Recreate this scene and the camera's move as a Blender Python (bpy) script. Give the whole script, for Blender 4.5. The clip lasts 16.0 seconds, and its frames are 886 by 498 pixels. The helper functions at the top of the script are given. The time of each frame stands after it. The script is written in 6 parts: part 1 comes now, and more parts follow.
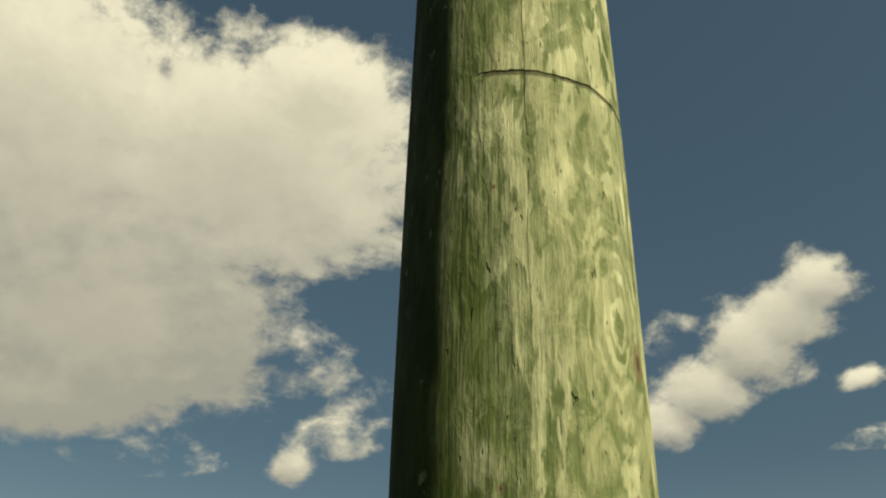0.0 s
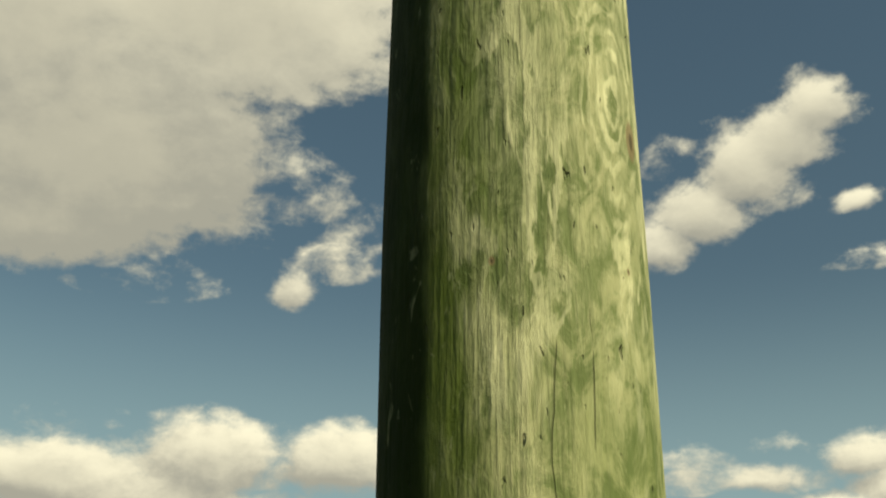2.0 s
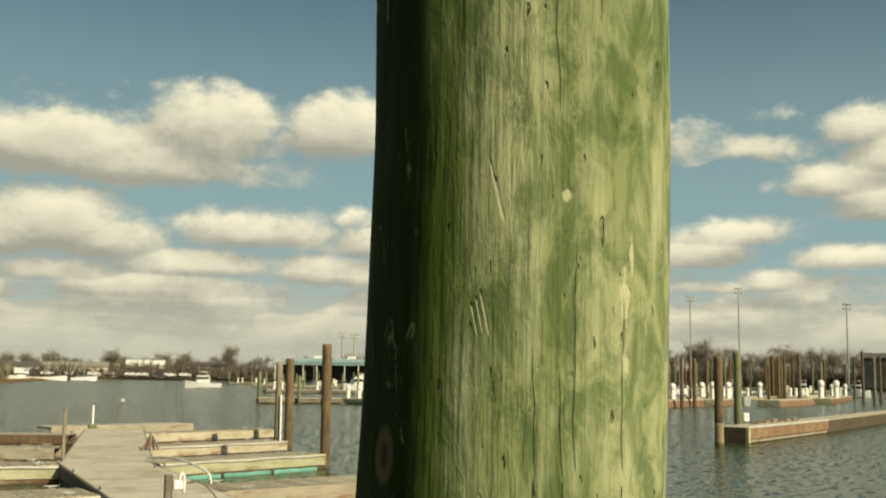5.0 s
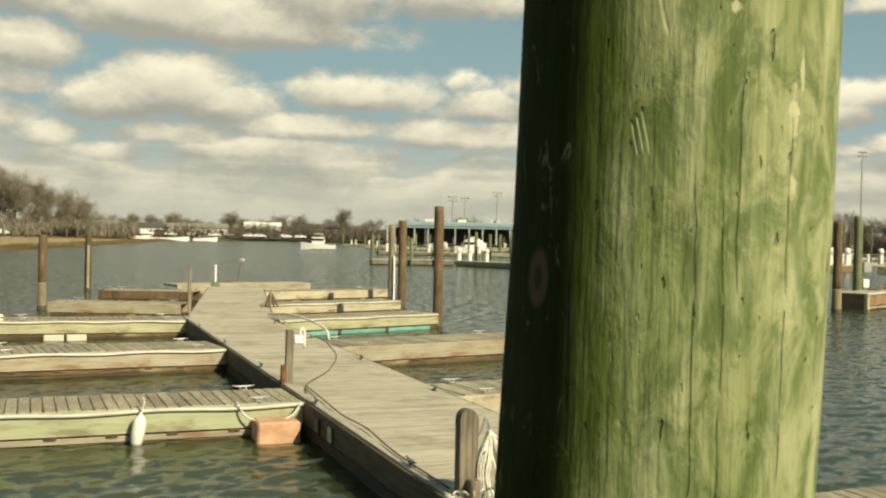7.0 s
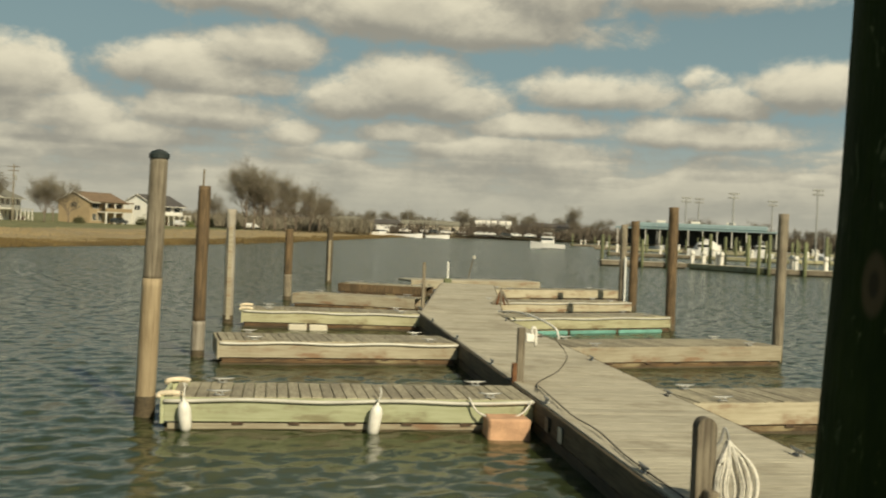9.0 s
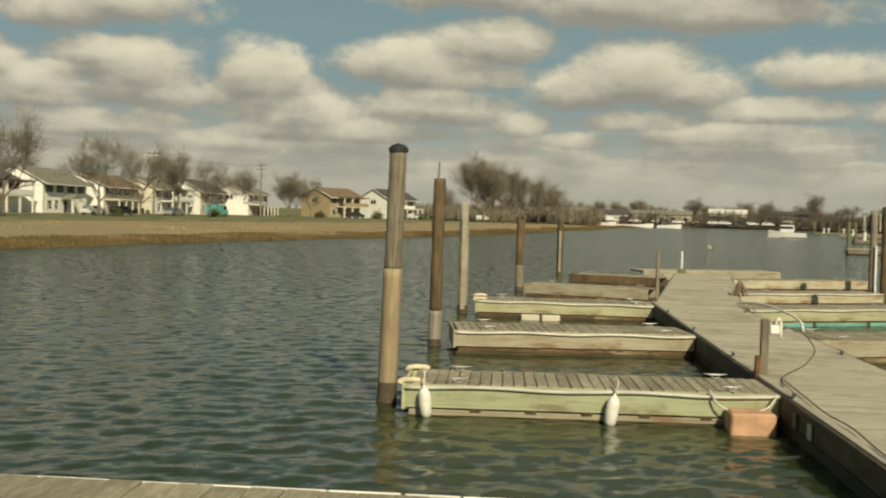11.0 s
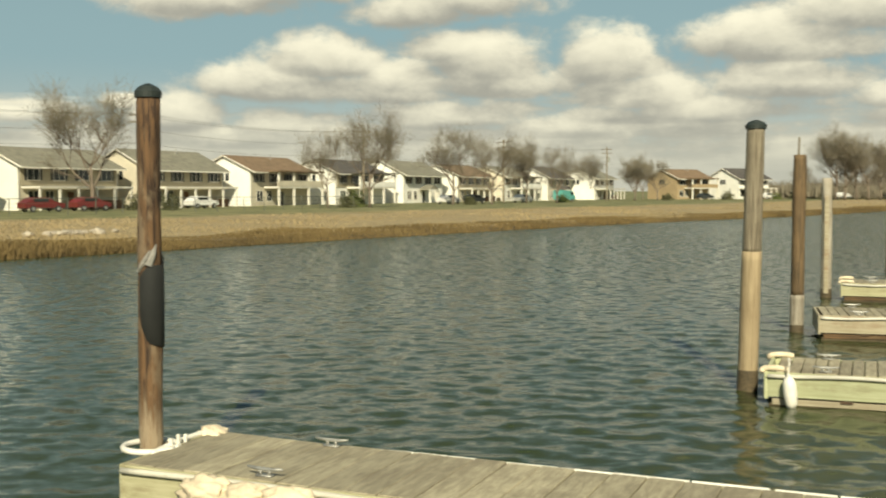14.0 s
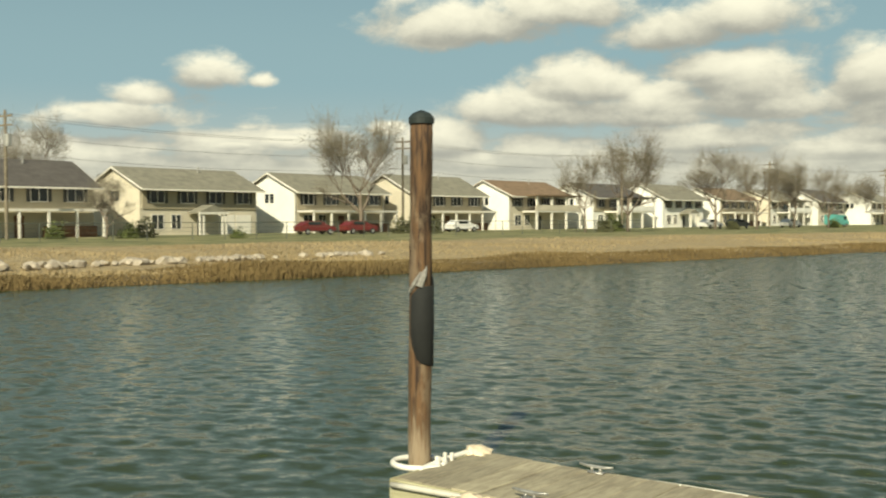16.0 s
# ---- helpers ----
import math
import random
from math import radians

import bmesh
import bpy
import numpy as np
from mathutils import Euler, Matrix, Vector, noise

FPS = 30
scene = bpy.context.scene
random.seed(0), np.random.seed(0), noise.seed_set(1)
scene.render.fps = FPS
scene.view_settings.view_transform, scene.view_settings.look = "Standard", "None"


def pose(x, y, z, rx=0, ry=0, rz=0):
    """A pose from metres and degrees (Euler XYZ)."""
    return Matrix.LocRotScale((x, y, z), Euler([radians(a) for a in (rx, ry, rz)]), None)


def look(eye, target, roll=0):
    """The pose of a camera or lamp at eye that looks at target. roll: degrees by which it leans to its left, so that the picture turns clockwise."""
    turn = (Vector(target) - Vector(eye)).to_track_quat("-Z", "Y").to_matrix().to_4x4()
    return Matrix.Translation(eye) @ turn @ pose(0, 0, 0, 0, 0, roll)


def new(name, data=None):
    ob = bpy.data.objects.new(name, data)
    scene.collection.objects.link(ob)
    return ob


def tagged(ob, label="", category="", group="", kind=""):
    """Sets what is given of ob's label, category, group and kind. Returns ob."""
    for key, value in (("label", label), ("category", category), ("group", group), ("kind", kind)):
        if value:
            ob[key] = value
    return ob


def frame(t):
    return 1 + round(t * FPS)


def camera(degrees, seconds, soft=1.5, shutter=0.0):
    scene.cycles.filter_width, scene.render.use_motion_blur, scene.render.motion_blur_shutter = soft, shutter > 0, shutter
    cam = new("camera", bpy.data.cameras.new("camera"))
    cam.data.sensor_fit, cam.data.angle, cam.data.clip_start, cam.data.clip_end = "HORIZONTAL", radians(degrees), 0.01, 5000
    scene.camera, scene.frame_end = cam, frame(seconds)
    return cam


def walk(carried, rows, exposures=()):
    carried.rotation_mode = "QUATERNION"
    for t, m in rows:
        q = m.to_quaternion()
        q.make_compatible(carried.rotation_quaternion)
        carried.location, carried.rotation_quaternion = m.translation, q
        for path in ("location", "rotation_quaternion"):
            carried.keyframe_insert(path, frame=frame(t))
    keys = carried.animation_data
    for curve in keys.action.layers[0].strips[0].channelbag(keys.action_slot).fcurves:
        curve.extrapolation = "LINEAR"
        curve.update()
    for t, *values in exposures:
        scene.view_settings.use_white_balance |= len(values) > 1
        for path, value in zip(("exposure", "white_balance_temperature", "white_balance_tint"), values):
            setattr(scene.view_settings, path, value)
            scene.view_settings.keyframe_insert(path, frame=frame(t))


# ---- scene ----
# camera: seconds, place, heading (left is plus), pitch, roll
EXPOSURES = [(0, 0.12, 7400, 2), (3, 0.27, 7300, 2), (4.5, 0.13, 7200, 2), (7, 0.22, 7200, 3), (8, -0.07, 7200, 4), (9, -0.17, 7200, 5), (11.5, -0.25, 7180, 4), (12.5, -0.08, 7150, 4), (14, 0.22, 7000, 3), (16, 0.27, 6850, 2)]
cam = camera(45.73, 16.0, soft=2.0, shutter=0.4)
PATH = [
    (0.0, 0.004, -0.059, 2.833, -25.55, 34.20, 1.60),
    (0.5, 0.012, -0.052, 2.826, -25.43, 32.34, 1.61),
    (1.0, 0.021, -0.039, 2.819, -25.93, 29.95, 0.98),
    (1.5, 0.024, -0.035, 2.808, -26.14, 27.43, 0.79),
    (2.0, 0.027, -0.030, 2.795, -25.96, 24.75, 0.82),
    (2.5, 0.031, -0.020, 2.784, -25.87, 22.10, 1.25),
    (3.0, 0.031, -0.012, 2.775, -25.82, 19.71, 1.55),
    (3.5, 0.037, 0.000, 2.757, -26.29, 16.74, 1.40),
    (4.0, 0.046, 0.004, 2.736, -26.94, 12.41, 0.41),
    (4.5, 0.049, 0.008, 2.726, -26.74, 9.50, 0.53),
    (7.0, 0.020, 0.045, 2.679, -20.36, -0.60, 1.27),
    (7.5, 0.005, 0.055, 2.678, -17.58, -0.91, 1.40),
    (8.0, -0.015, 0.061, 2.681, -14.09, -0.88, 1.71),
    (8.5, -0.024, 0.089, 2.678, -11.12, -0.76, 2.16),
    (9.0, -0.032, 0.109, 2.675, -7.93, -1.02, 2.36),
    (11.5, -0.134, 0.153, 2.647, 7.57, -2.28, 1.09),
    (12.0, -0.154, 0.164, 2.647, 10.57, -2.70, 0.49),
    (12.5, -0.175, 0.171, 2.648, 13.36, -2.37, -0.12),
    (13.0, -0.188, 0.179, 2.653, 17.21, -2.73, -0.63),
    (13.5, -0.206, 0.198, 2.656, 20.08, -3.08, -0.44),
    (14.0, -0.214, 0.219, 2.654, 23.23, -3.02, -0.27),
    (14.5, -0.227, 0.216, 2.653, 26.88, -2.07, -0.26),
    (15.0, -0.265, 0.235, 2.653, 30.87, -1.57, -0.40),
    (15.5, -0.301, 0.231, 2.652, 34.12, -1.50, -0.41),
    (16.0, -0.316, 0.222, 2.647, 37.15, -1.65, -0.17),
]
walk(cam, [(t, pose(x, y, z, 0, 0, az) @ pose(0, 0, 0, 90 + el) @ pose(0, 0, 0, 0, 0, ro)) for t, x, y, z, az, el, ro in PATH], EXPOSURES)

# ---- light: low sun behind the camera's right shoulder, sky with fair-weather cloud ----
SUN_AZ, SUN_EL = 157.0, 35.0
sun = new("sun", bpy.data.lights.new("sun", "SUN"))
sun.data.energy, sun.data.angle, sun.data.color = 5.0, radians(0.5), (1.0, 0.92, 0.76)
sa, se = radians(SUN_AZ), radians(SUN_EL)
sun.matrix_world = look((0, 0, 50), (0 - 50 * math.sin(sa) * math.cos(se), -50 * math.cos(sa) * math.cos(se), 50 - 50 * math.sin(se)))

# clouds: heading (left is plus), height, half width, half height in degrees, thinness
CLOUDS = [(1.5, 36.8, 12.7, 9.25, 0), (-11.7, 38, 12.5, 6.47, 0), (-4.5, 29.5, 11.7, 6.47, 0), (-16.1, 41.9, 7.9, 3.39, 0), (-15.3, 27.5, 5.2, 1.85, 0.15), (-1.8, 24.9, 6.5, 3.08, 0), (-8.2, 22.2, 3.7, 1.23, 0.4), (-17.3, 22.3, 1.4, 1.11, 0), (-19.5, 23.7, 2, 1.05, 0.2), (-21.3, 25.6, 2.1, 1.23, 0.3), (-39.1, 24.6, 1.9, 1.39, 0), (-41.2, 26.2, 2.6, 1.79, 0), (-44, 28.2, 3, 2.03, 0), (-46.5, 29.5, 2.8, 1.91, 0), (-48.4, 30.7, 2.2, 1.48, 0), (-45.3, 26.9, 2.4, 1.11, 0.1), (-40.1, 28.9, 2.1, 0.92, 0.3), (-49.8, 25.7, 1.1, 0.52, 0)]
CLOUDS += [(-49.6, 22.7, 1.5, 0.52, 0.1), (-13.5, 13.1, 4.1, 2.16, 0), (-5.2, 11.9, 4.7, 1.91, 0), (-20.5, 13.4, 3.5, 1.79, 0), (-10.7, 11.1, 6.3, 1.29, 0), (-6.8, 14.3, 2.5, 0.77, 0.45), (2.8, 12.3, 6.3, 1.54, 0), (-5.4, 11.8, 6, 1.79, 0), (-10.4, 11, 5.3, 1.23, 0), (-20.8, 12.7, 5.4, 0.99, 0), (-5.9, 7.8, 3.7, 1.73, 0), (-2.6, 6.9, 2.9, 1.17, 0), (-8.1, 7, 2.8, 1.23, 0), (2.1, 9.4, 3.3, 1.29, 0), (6.1, 8.1, 4.4, 1.23, 0), (4.1, 7.4, 4.4, 0.8, 0), (10.6, 7.2, 2.5, 0.77, 0.3), (14.4, 7.5, 2.6, 1.39, 0)]
CLOUDS += [(12.5, 5.3, 3.7, 1.11, 0), (5.2, 5.8, 4.3, 1.11, 0), (9.1, 4.4, 6.2, 0.74, 0), (0.5, 4.9, 1.5, 0.68, 0), (-2.4, 4.1, 1.9, 0.49, 0), (14.1, 4.2, 2.8, 0.55, 0), (-16, 7.7, 4.4, 0.92, 0), (-26.7, 8.1, 3.4, 1.36, 0), (-22.8, 7.2, 3, 0.92, 0), (-21.6, 8.4, 1.2, 0.46, 0.1), (-5.7, 5.2, 3.4, 0.62, 0), (-13.1, 5.8, 4.6, 0.68, 0), (-21.7, 5.6, 5.3, 0.8, 0), (-10.7, 4.5, 7.1, 0.62, 0), (-23.2, 3.8, 2.6, 0.68, 0.1), (-17.1, 2.9, 1.2, 0.28, 0.1), (-27.3, 3.3, 1.4, 0.37, 0), (-43.4, 12.2, 2.5, 0.8, 0)]
CLOUDS += [(-42.3, 13.3, 3.2, 0.68, 0.3), (-39.4, 12, 1.4, 0.55, 0.3), (-48.3, 13, 2.2, 1.05, 0), (-49.4, 11.6, 1.9, 1.05, 0), (-47.3, 10.3, 2.8, 0.8, 0), (-48.9, 9, 2.2, 0.86, 0), (-41.5, 7.7, 3.4, 0.68, 0), (-40, 6.7, 2.8, 0.8, 0), (-47.9, 6.4, 2.8, 0.62, 0), (-43.6, 5.2, 2, 0.55, 0), (-40.9, 4.9, 2.5, 0.37, 0), (34, 6.1, 2.3, 1.05, 0), (29.6, 7.3, 3, 1.17, 0), (31.1, 5.7, 4.6, 0.86, 0), (23, 8, 2.5, 0.92, 0), (20.6, 7.2, 3.4, 1.48, 0), (25.1, 6.2, 2.5, 1.05, 0), (20, 6, 4.3, 0.86, 0)]
CLOUDS += [(25.8, 5.4, 3.1, 0.55, 0), (14.2, 6.9, 2.9, 1.23, 0), (37, 4.3, 2.5, 1.05, 0), (32.5, 3.8, 2.6, 0.8, 0), (34.5, 3, 3.7, 0.55, 0), (22.2, 4.2, 4.6, 0.8, 0), (17.3, 3.6, 4, 0.62, 0), (24.9, 4.7, 1.9, 0.49, 0.1), (49.6, 7.7, 1.9, 0.86, 0), (46.9, 7.4, 0.7, 0.34, 0), (53.1, 6.6, 1.6, 0.68, 0), (53.9, 5.5, 3.1, 0.62, 0), (50.9, 6, 1.9, 0.62, 0.3), (48.4, 3.9, 0.9, 0.18, 0.1), (45.4, 4.1, 1.4, 0.37, 0), (40, 4.9, 0.9, 0.34, 0), (39, 11.3, 1.6, 0.86, 0.2), (35.4, 10.5, 5, 1.23, 0)]
CLOUDS += [(30.5, 11.2, 4.7, 1.11, 0), (24.7, 10, 3.3, 1.23, 0), (21.5, 10.6, 4.1, 1.17, 0)]
world = bpy.data.worlds.new("sky")
scene.world = world
world.cycles.sampling_method, world.cycles.sample_map_resolution = "MANUAL", 512
world.use_nodes = True


class Net:
    """Short calls for one node tree."""

    def __init__(self, tree):
        self.tree = tree

    def node(self, kind, **sets):
        n = self.tree.nodes.new("ShaderNode" + kind)
        for key, value in sets.items():
            if key == "op":
                n.operation = value
            elif key == "blend":
                n.blend_type = value
            elif key == "dims":
                n.noise_dimensions = value
        return n

    def put(self, n, values):
        for i, v in enumerate(values):
            if v is None:
                continue
            if hasattr(v, "is_output"):
                self.tree.links.new(v, n.inputs[i])
            else:
                n.inputs[i].default_value = v

    def math(self, op, *values):
        n = self.node("Math", op=op)
        self.put(n, values)
        return n.outputs[0]

    def vec(self, op, *values):
        n = self.node("VectorMath", op=op)
        self.put(n, values)
        return n.outputs["Value"] if op in ("LENGTH", "DOT_PRODUCT", "DISTANCE") else n.outputs[0]

    def noise(self, vector, scale, detail=4.0, rough=0.55, distortion=0.0):
        n = self.node("TexNoise")
        self.tree.links.new(vector, n.inputs["Vector"])
        for key, v in (("Scale", scale), ("Detail", detail), ("Roughness", rough), ("Distortion", distortion)):
            n.inputs[key].default_value = v
        return n.outputs[0]

    def span(self, value, a, b, c=0.0, d=1.0, smooth=True):
        n = self.node("MapRange")
        n.interpolation_type = "SMOOTHSTEP" if smooth else "LINEAR"
        self.put(n, (value, a, b, c, d))
        return n.outputs[0]

    def mix(self, fac, a, b, blend="MIX"):
        n = self.node("MixRGB", blend=blend)
        self.put(n, (fac, a, b))
        return n.outputs[0]

    def join(self, x, y, z):
        n = self.node("CombineXYZ")
        self.put(n, (x, y, z))
        return n.outputs[0]

    def split(self, v):
        n = self.node("SeparateXYZ")
        self.put(n, (v,))
        return n.outputs

    def bump(self, height, strength, distance):
        n = self.node("Bump")
        n.inputs["Strength"].default_value = strength
        n.inputs["Distance"].default_value = distance
        self.tree.links.new(height, n.inputs["Height"])
        return n.outputs[0]


# cloud density as a node group over (heading, height) in degrees
group = bpy.data.node_groups.new("cloud_density", "ShaderNodeTree")
group.interface.new_socket("Place", in_out="INPUT", socket_type="NodeSocketVector")
group.interface.new_socket("Density", in_out="OUTPUT", socket_type="NodeSocketFloat")
group.interface.new_socket("Rise", in_out="OUTPUT", socket_type="NodeSocketFloat")
g = Net(group)
g_in, g_out = group.nodes.new("NodeGroupInput"), group.nodes.new("NodeGroupOutput")
place = g_in.outputs[0]
px, py, pz = g.split(place)
billow = g.noise(g.vec("MULTIPLY", place, (0.22, 0.34, 1.0)), 1.0, 7.0, 0.58, 0.2)
wisp = g.noise(g.vec("MULTIPLY", place, (0.62, 0.95, 1.0)), 1.0, 6.0, 0.62)
best, weight, rise = -1.0, 0.03, 0.0
for az, el, hw, hh, thin in CLOUDS:
    up = -0.80 * (el - 0.25 * hh) / hh
    off = g.vec("MULTIPLY_ADD", place, (1 / hw, 0.80 / hh, 0.0), (-az / hw, up, 0.0))
    off = g.vec("MAXIMUM", off, g.vec("MULTIPLY", off, (-1.0, -1.7, 0.0)))   # flat bases
    firm = min(max(0.45 + 0.35 * hh, 0.5), 1.8)
    d = g.math("MULTIPLY_ADD", g.vec("LENGTH", off), -firm, firm)
    if thin:
        d = g.math("MINIMUM", d, 0.12 - 0.8 * thin)
    best = g.math("MAXIMUM", best, d)
    share = g.math("MAXIMUM", g.math("ADD", d, 0.15), 0.0)
    share = g.math("MULTIPLY", share, share)
    weight = g.math("ADD", weight, share)
    rise = g.math("MULTIPLY_ADD", share, g.math("MULTIPLY_ADD", py, 0.80 / hh, up) if hh < 2.9 else g.math("MULTIPLY_ADD", py, 0.11, -3.75), rise)
# low banks that close up towards the horizon, and open fields elsewhere
bank = g.noise(g.vec("MULTIPLY", place, (0.10, 0.62, 1.0)), 1.0, 5.0, 0.55)
low = g.span(py, 8.5, 1.5, -1.15, 0.56)
bank = g.math("ADD", g.math("MULTIPLY", g.math("SUBTRACT", bank, 0.5), 2.6), low)
best = g.math("MAXIMUM", best, bank)
dens = g.math("ADD", g.math("MULTIPLY_ADD", best, 0.85, g.span(py, 12.0, 8.0, 0.0, 0.09)), g.math("MULTIPLY", g.math("SUBTRACT", billow, 0.45), 1.15))
dens = g.math("ADD", dens, g.math("MULTIPLY", g.math("SUBTRACT", wisp, 0.5), g.span(py, 24.0, 10.0, 0.70, 0.55)))
tuft = g.noise(g.vec("MULTIPLY", g.vec("ADD", place, (31.0, 7.0, 0.0)), (0.42, 0.60, 1.0)), 1.0, 4.0, 0.6, 0.6)
dens = g.math("ADD", dens, g.math("MULTIPLY", g.math("SUBTRACT", tuft, 0.5), 0.6))
group.links.new(dens, g_out.inputs[0])
group.links.new(g.math("ADD", g.math("DIVIDE", rise, weight), g.math("MULTIPLY", g.math("SUBTRACT", billow, 0.5), 1.1)), g_out.inputs[1])

w = Net(world.node_tree)
out = world.node_tree.nodes["World Output"]
back = world.node_tree.nodes["Background"]
coord = w.node("TexCoord").outputs["Generated"]
sx, sy, sz = w.split(w.vec("NORMALIZE", coord))
heading = w.math("MULTIPLY", w.math("ARCTAN2", w.math("MULTIPLY", sx, -1.0), sy), 180 / math.pi)
height = w.math("MULTIPLY", w.math("ARCSINE", sz), 180 / math.pi)


def density(dx, dy):
    n = world.node_tree.nodes.new("ShaderNodeGroup")
    n.node_tree = group
    world.node_tree.links.new(w.join(w.math("ADD", heading, dx), w.math("ADD", height, dy), 0.0), n.inputs[0])
    return n.outputs


(here, rise_here), above = density(0.0, 0.0), density(-0.45, 1.1)[0]
cover = w.span(here, -0.16, 0.34)
relief = w.math("SUBTRACT", here, above)
lit = w.span(w.math("ADD", w.math("MULTIPLY", rise_here, 0.62), w.math("MULTIPLY", relief, w.span(height, 20.0, 30.0, 0.75, 0.22))), -0.52, 1.05)
SKY_STRENGTH = 0.06
sky = w.node("TexSky")
sky.sky_type, sky.sun_disc = "NISHITA", False
sky.sun_elevation, sky.sun_rotation = se, sa
sky.altitude, sky.air_density, sky.dust_density, sky.ozone_density = 0.0, 1.2, 1.6, 1.0
k = 1.0 / SKY_STRENGTH
shade = w.mix(lit, (0.335 * k, 0.33 * k, 0.305 * k, 1), (0.86 * k, 0.815 * k, 0.68 * k, 1))
# thick hearts of the clouds are a little greyer, haze whitens the horizon
heart = w.span(here, 0.5, 1.3)
shade = w.mix(w.math("MULTIPLY", heart, 0.60), shade, (0.46 * k, 0.442 * k, 0.385 * k, 1))
air = w.mix(1.0, sky.outputs[0], (0.80, 0.92, 0.90, 1), "MULTIPLY")
clear = w.mix(w.span(height, 24.0, 4.0), air, (0.255 * k, 0.375 * k, 0.435 * k, 1))
clear = w.mix(w.span(height, 7.5, 0.3), clear, (0.50 * k, 0.50 * k, 0.44 * k, 1))
shade = w.mix(w.math("MULTIPLY", w.span(height, 5.0, 0.3), 0.75), shade, (0.47 * k, 0.47 * k, 0.42 * k, 1))
world.node_tree.links.new(w.mix(cover, clear, shade), back.inputs[0])
back.inputs[1].default_value = SKY_STRENGTH

# ---- materials ----
def material(name, build, rough=0.7, metal=0.0, ior=1.5, **more):
    """A Principled material; build(net, coord) returns base colour, a bump height or None, its distance and, if wanted, a roughness."""
    m = bpy.data.materials.new(name)
    m.use_nodes = True
    net, shader = Net(m.node_tree), m.node_tree.nodes["Principled BSDF"]
    shader.inputs["Roughness"].default_value, shader.inputs["Metallic"].default_value, shader.inputs["IOR"].default_value = rough, metal, ior
    for key, value in more.items():
        shader.inputs[key].default_value = value
    colour, relief, depth, *gloss = build(net, net.node("TexCoord").outputs["Object"])
    net.put(shader, (colour,))
    if relief is not None:
        m.node_tree.links.new(net.bump(relief, 1.0, depth), shader.inputs["Normal"])
    if gloss:
        m.node_tree.links.new(gloss[0], shader.inputs["Roughness"])
    return m


def c4(c, s=1.0):
    return (c[0] * s, c[1] * s, c[2] * s, 1.0)


def plain(name, colour, rough=0.6, vary=0.35, scale=3.0, depth=0.002, metal=0.0, stretch=(1, 1, 1)):
    """Paint, metal, plastic or cloth with blotches and a fine grain."""
    def build(n, co):
        co = n.vec("MULTIPLY", co, stretch)
        big, fine = n.noise(co, scale, 4.0), n.noise(co, scale * 12, 3.0)
        rand = n.node("ObjectInfo").outputs["Random"]
        f = n.math("ADD", n.math("MULTIPLY", big, 0.7), n.math("MULTIPLY", fine, 0.3))
        col = n.mix(n.span(f, 0.3, 0.7), c4(colour, 1 - vary), c4(colour, 1 + vary * 0.6))
        col = n.mix(1.0, col, n.mix(rand, (0.9, 0.9, 0.9, 1), (1.08, 1.08, 1.08, 1)), "MULTIPLY")
        return col, fine, depth
    return material(name, build, rough, metal)


def timber(name, light, dark, grain=(1.0, 14.0, 14.0), rough=0.8, stain=None, depth=0.004, spread=0.3, spot_fill=0.85, overall=False):
    """Weathered wood with its grain along the axis that has the small factor, and rot stains."""
    def build(n, co):
        co = n.node("NewGeometry").outputs["Position"] if overall else co
        streak = n.noise(n.vec("MULTIPLY", co, grain), 2.5, 6.0, 0.65, 0.4)
        broad = n.noise(co, 1.3, 4.0, 0.6)
        rand = n.node("ObjectInfo").outputs["Random"]
        f = n.math("ADD", n.math("MULTIPLY", streak, 0.65), n.math("MULTIPLY", broad, 0.35))
        col = n.mix(n.span(f, 0.34, 0.66), c4(dark), c4(light))
        col = n.mix(1.0, col, n.mix(rand, (1 - spread, 1 - spread, 1 - spread, 1), (1 + spread * 0.4, 1 + spread * 0.4, 1 + spread * 0.35, 1)), "MULTIPLY")
        if stain:
            spot = n.noise(n.vec("MULTIPLY", co, (0.7, 0.7, 2.0)), 1.6, 5.0, 0.65)
            col = n.mix(n.span(spot, 0.50, 0.68, 0.0, spot_fill), col, c4(stain))
        return col, streak, depth
    return material(name, build, rough)


DECK_WOOD = timber("weathered_deck", (0.56, 0.505, 0.375), (0.38, 0.335, 0.24), grain=(1.6, 9.0, 9.0), spread=0.16, stain=(0.27, 0.225, 0.15), spot_fill=0.7, overall=True)
FINGER_WOOD = timber("weathered_finger_deck", (0.46, 0.405, 0.275), (0.25, 0.215, 0.145), grain=(9.0, 1.6, 9.0), spread=0.25, stain=(0.20, 0.165, 0.11), spot_fill=0.6, overall=True)
GREEN_BOARD = timber("pale_green_board", (0.52, 0.53, 0.33), (0.38, 0.39, 0.22), grain=(0.6, 10.0, 10.0), stain=(0.20, 0.17, 0.09))
TAN_BOARD = timber("bleached_board", (0.50, 0.44, 0.31), (0.34, 0.285, 0.185), grain=(0.6, 10.0, 10.0), stain=(0.22, 0.12, 0.06))
YELLOW_BOARD = timber("yellow_green_board", (0.47, 0.44, 0.28), (0.32, 0.30, 0.17), grain=(0.6, 10.0, 10.0), stain=(0.20, 0.16, 0.08))
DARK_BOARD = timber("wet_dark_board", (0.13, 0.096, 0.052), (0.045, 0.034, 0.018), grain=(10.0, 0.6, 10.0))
OLD_PILE = timber("old_brown_pile", (0.21, 0.135, 0.066), (0.050, 0.034, 0.016), grain=(12.0, 12.0, 0.8), depth=0.012)
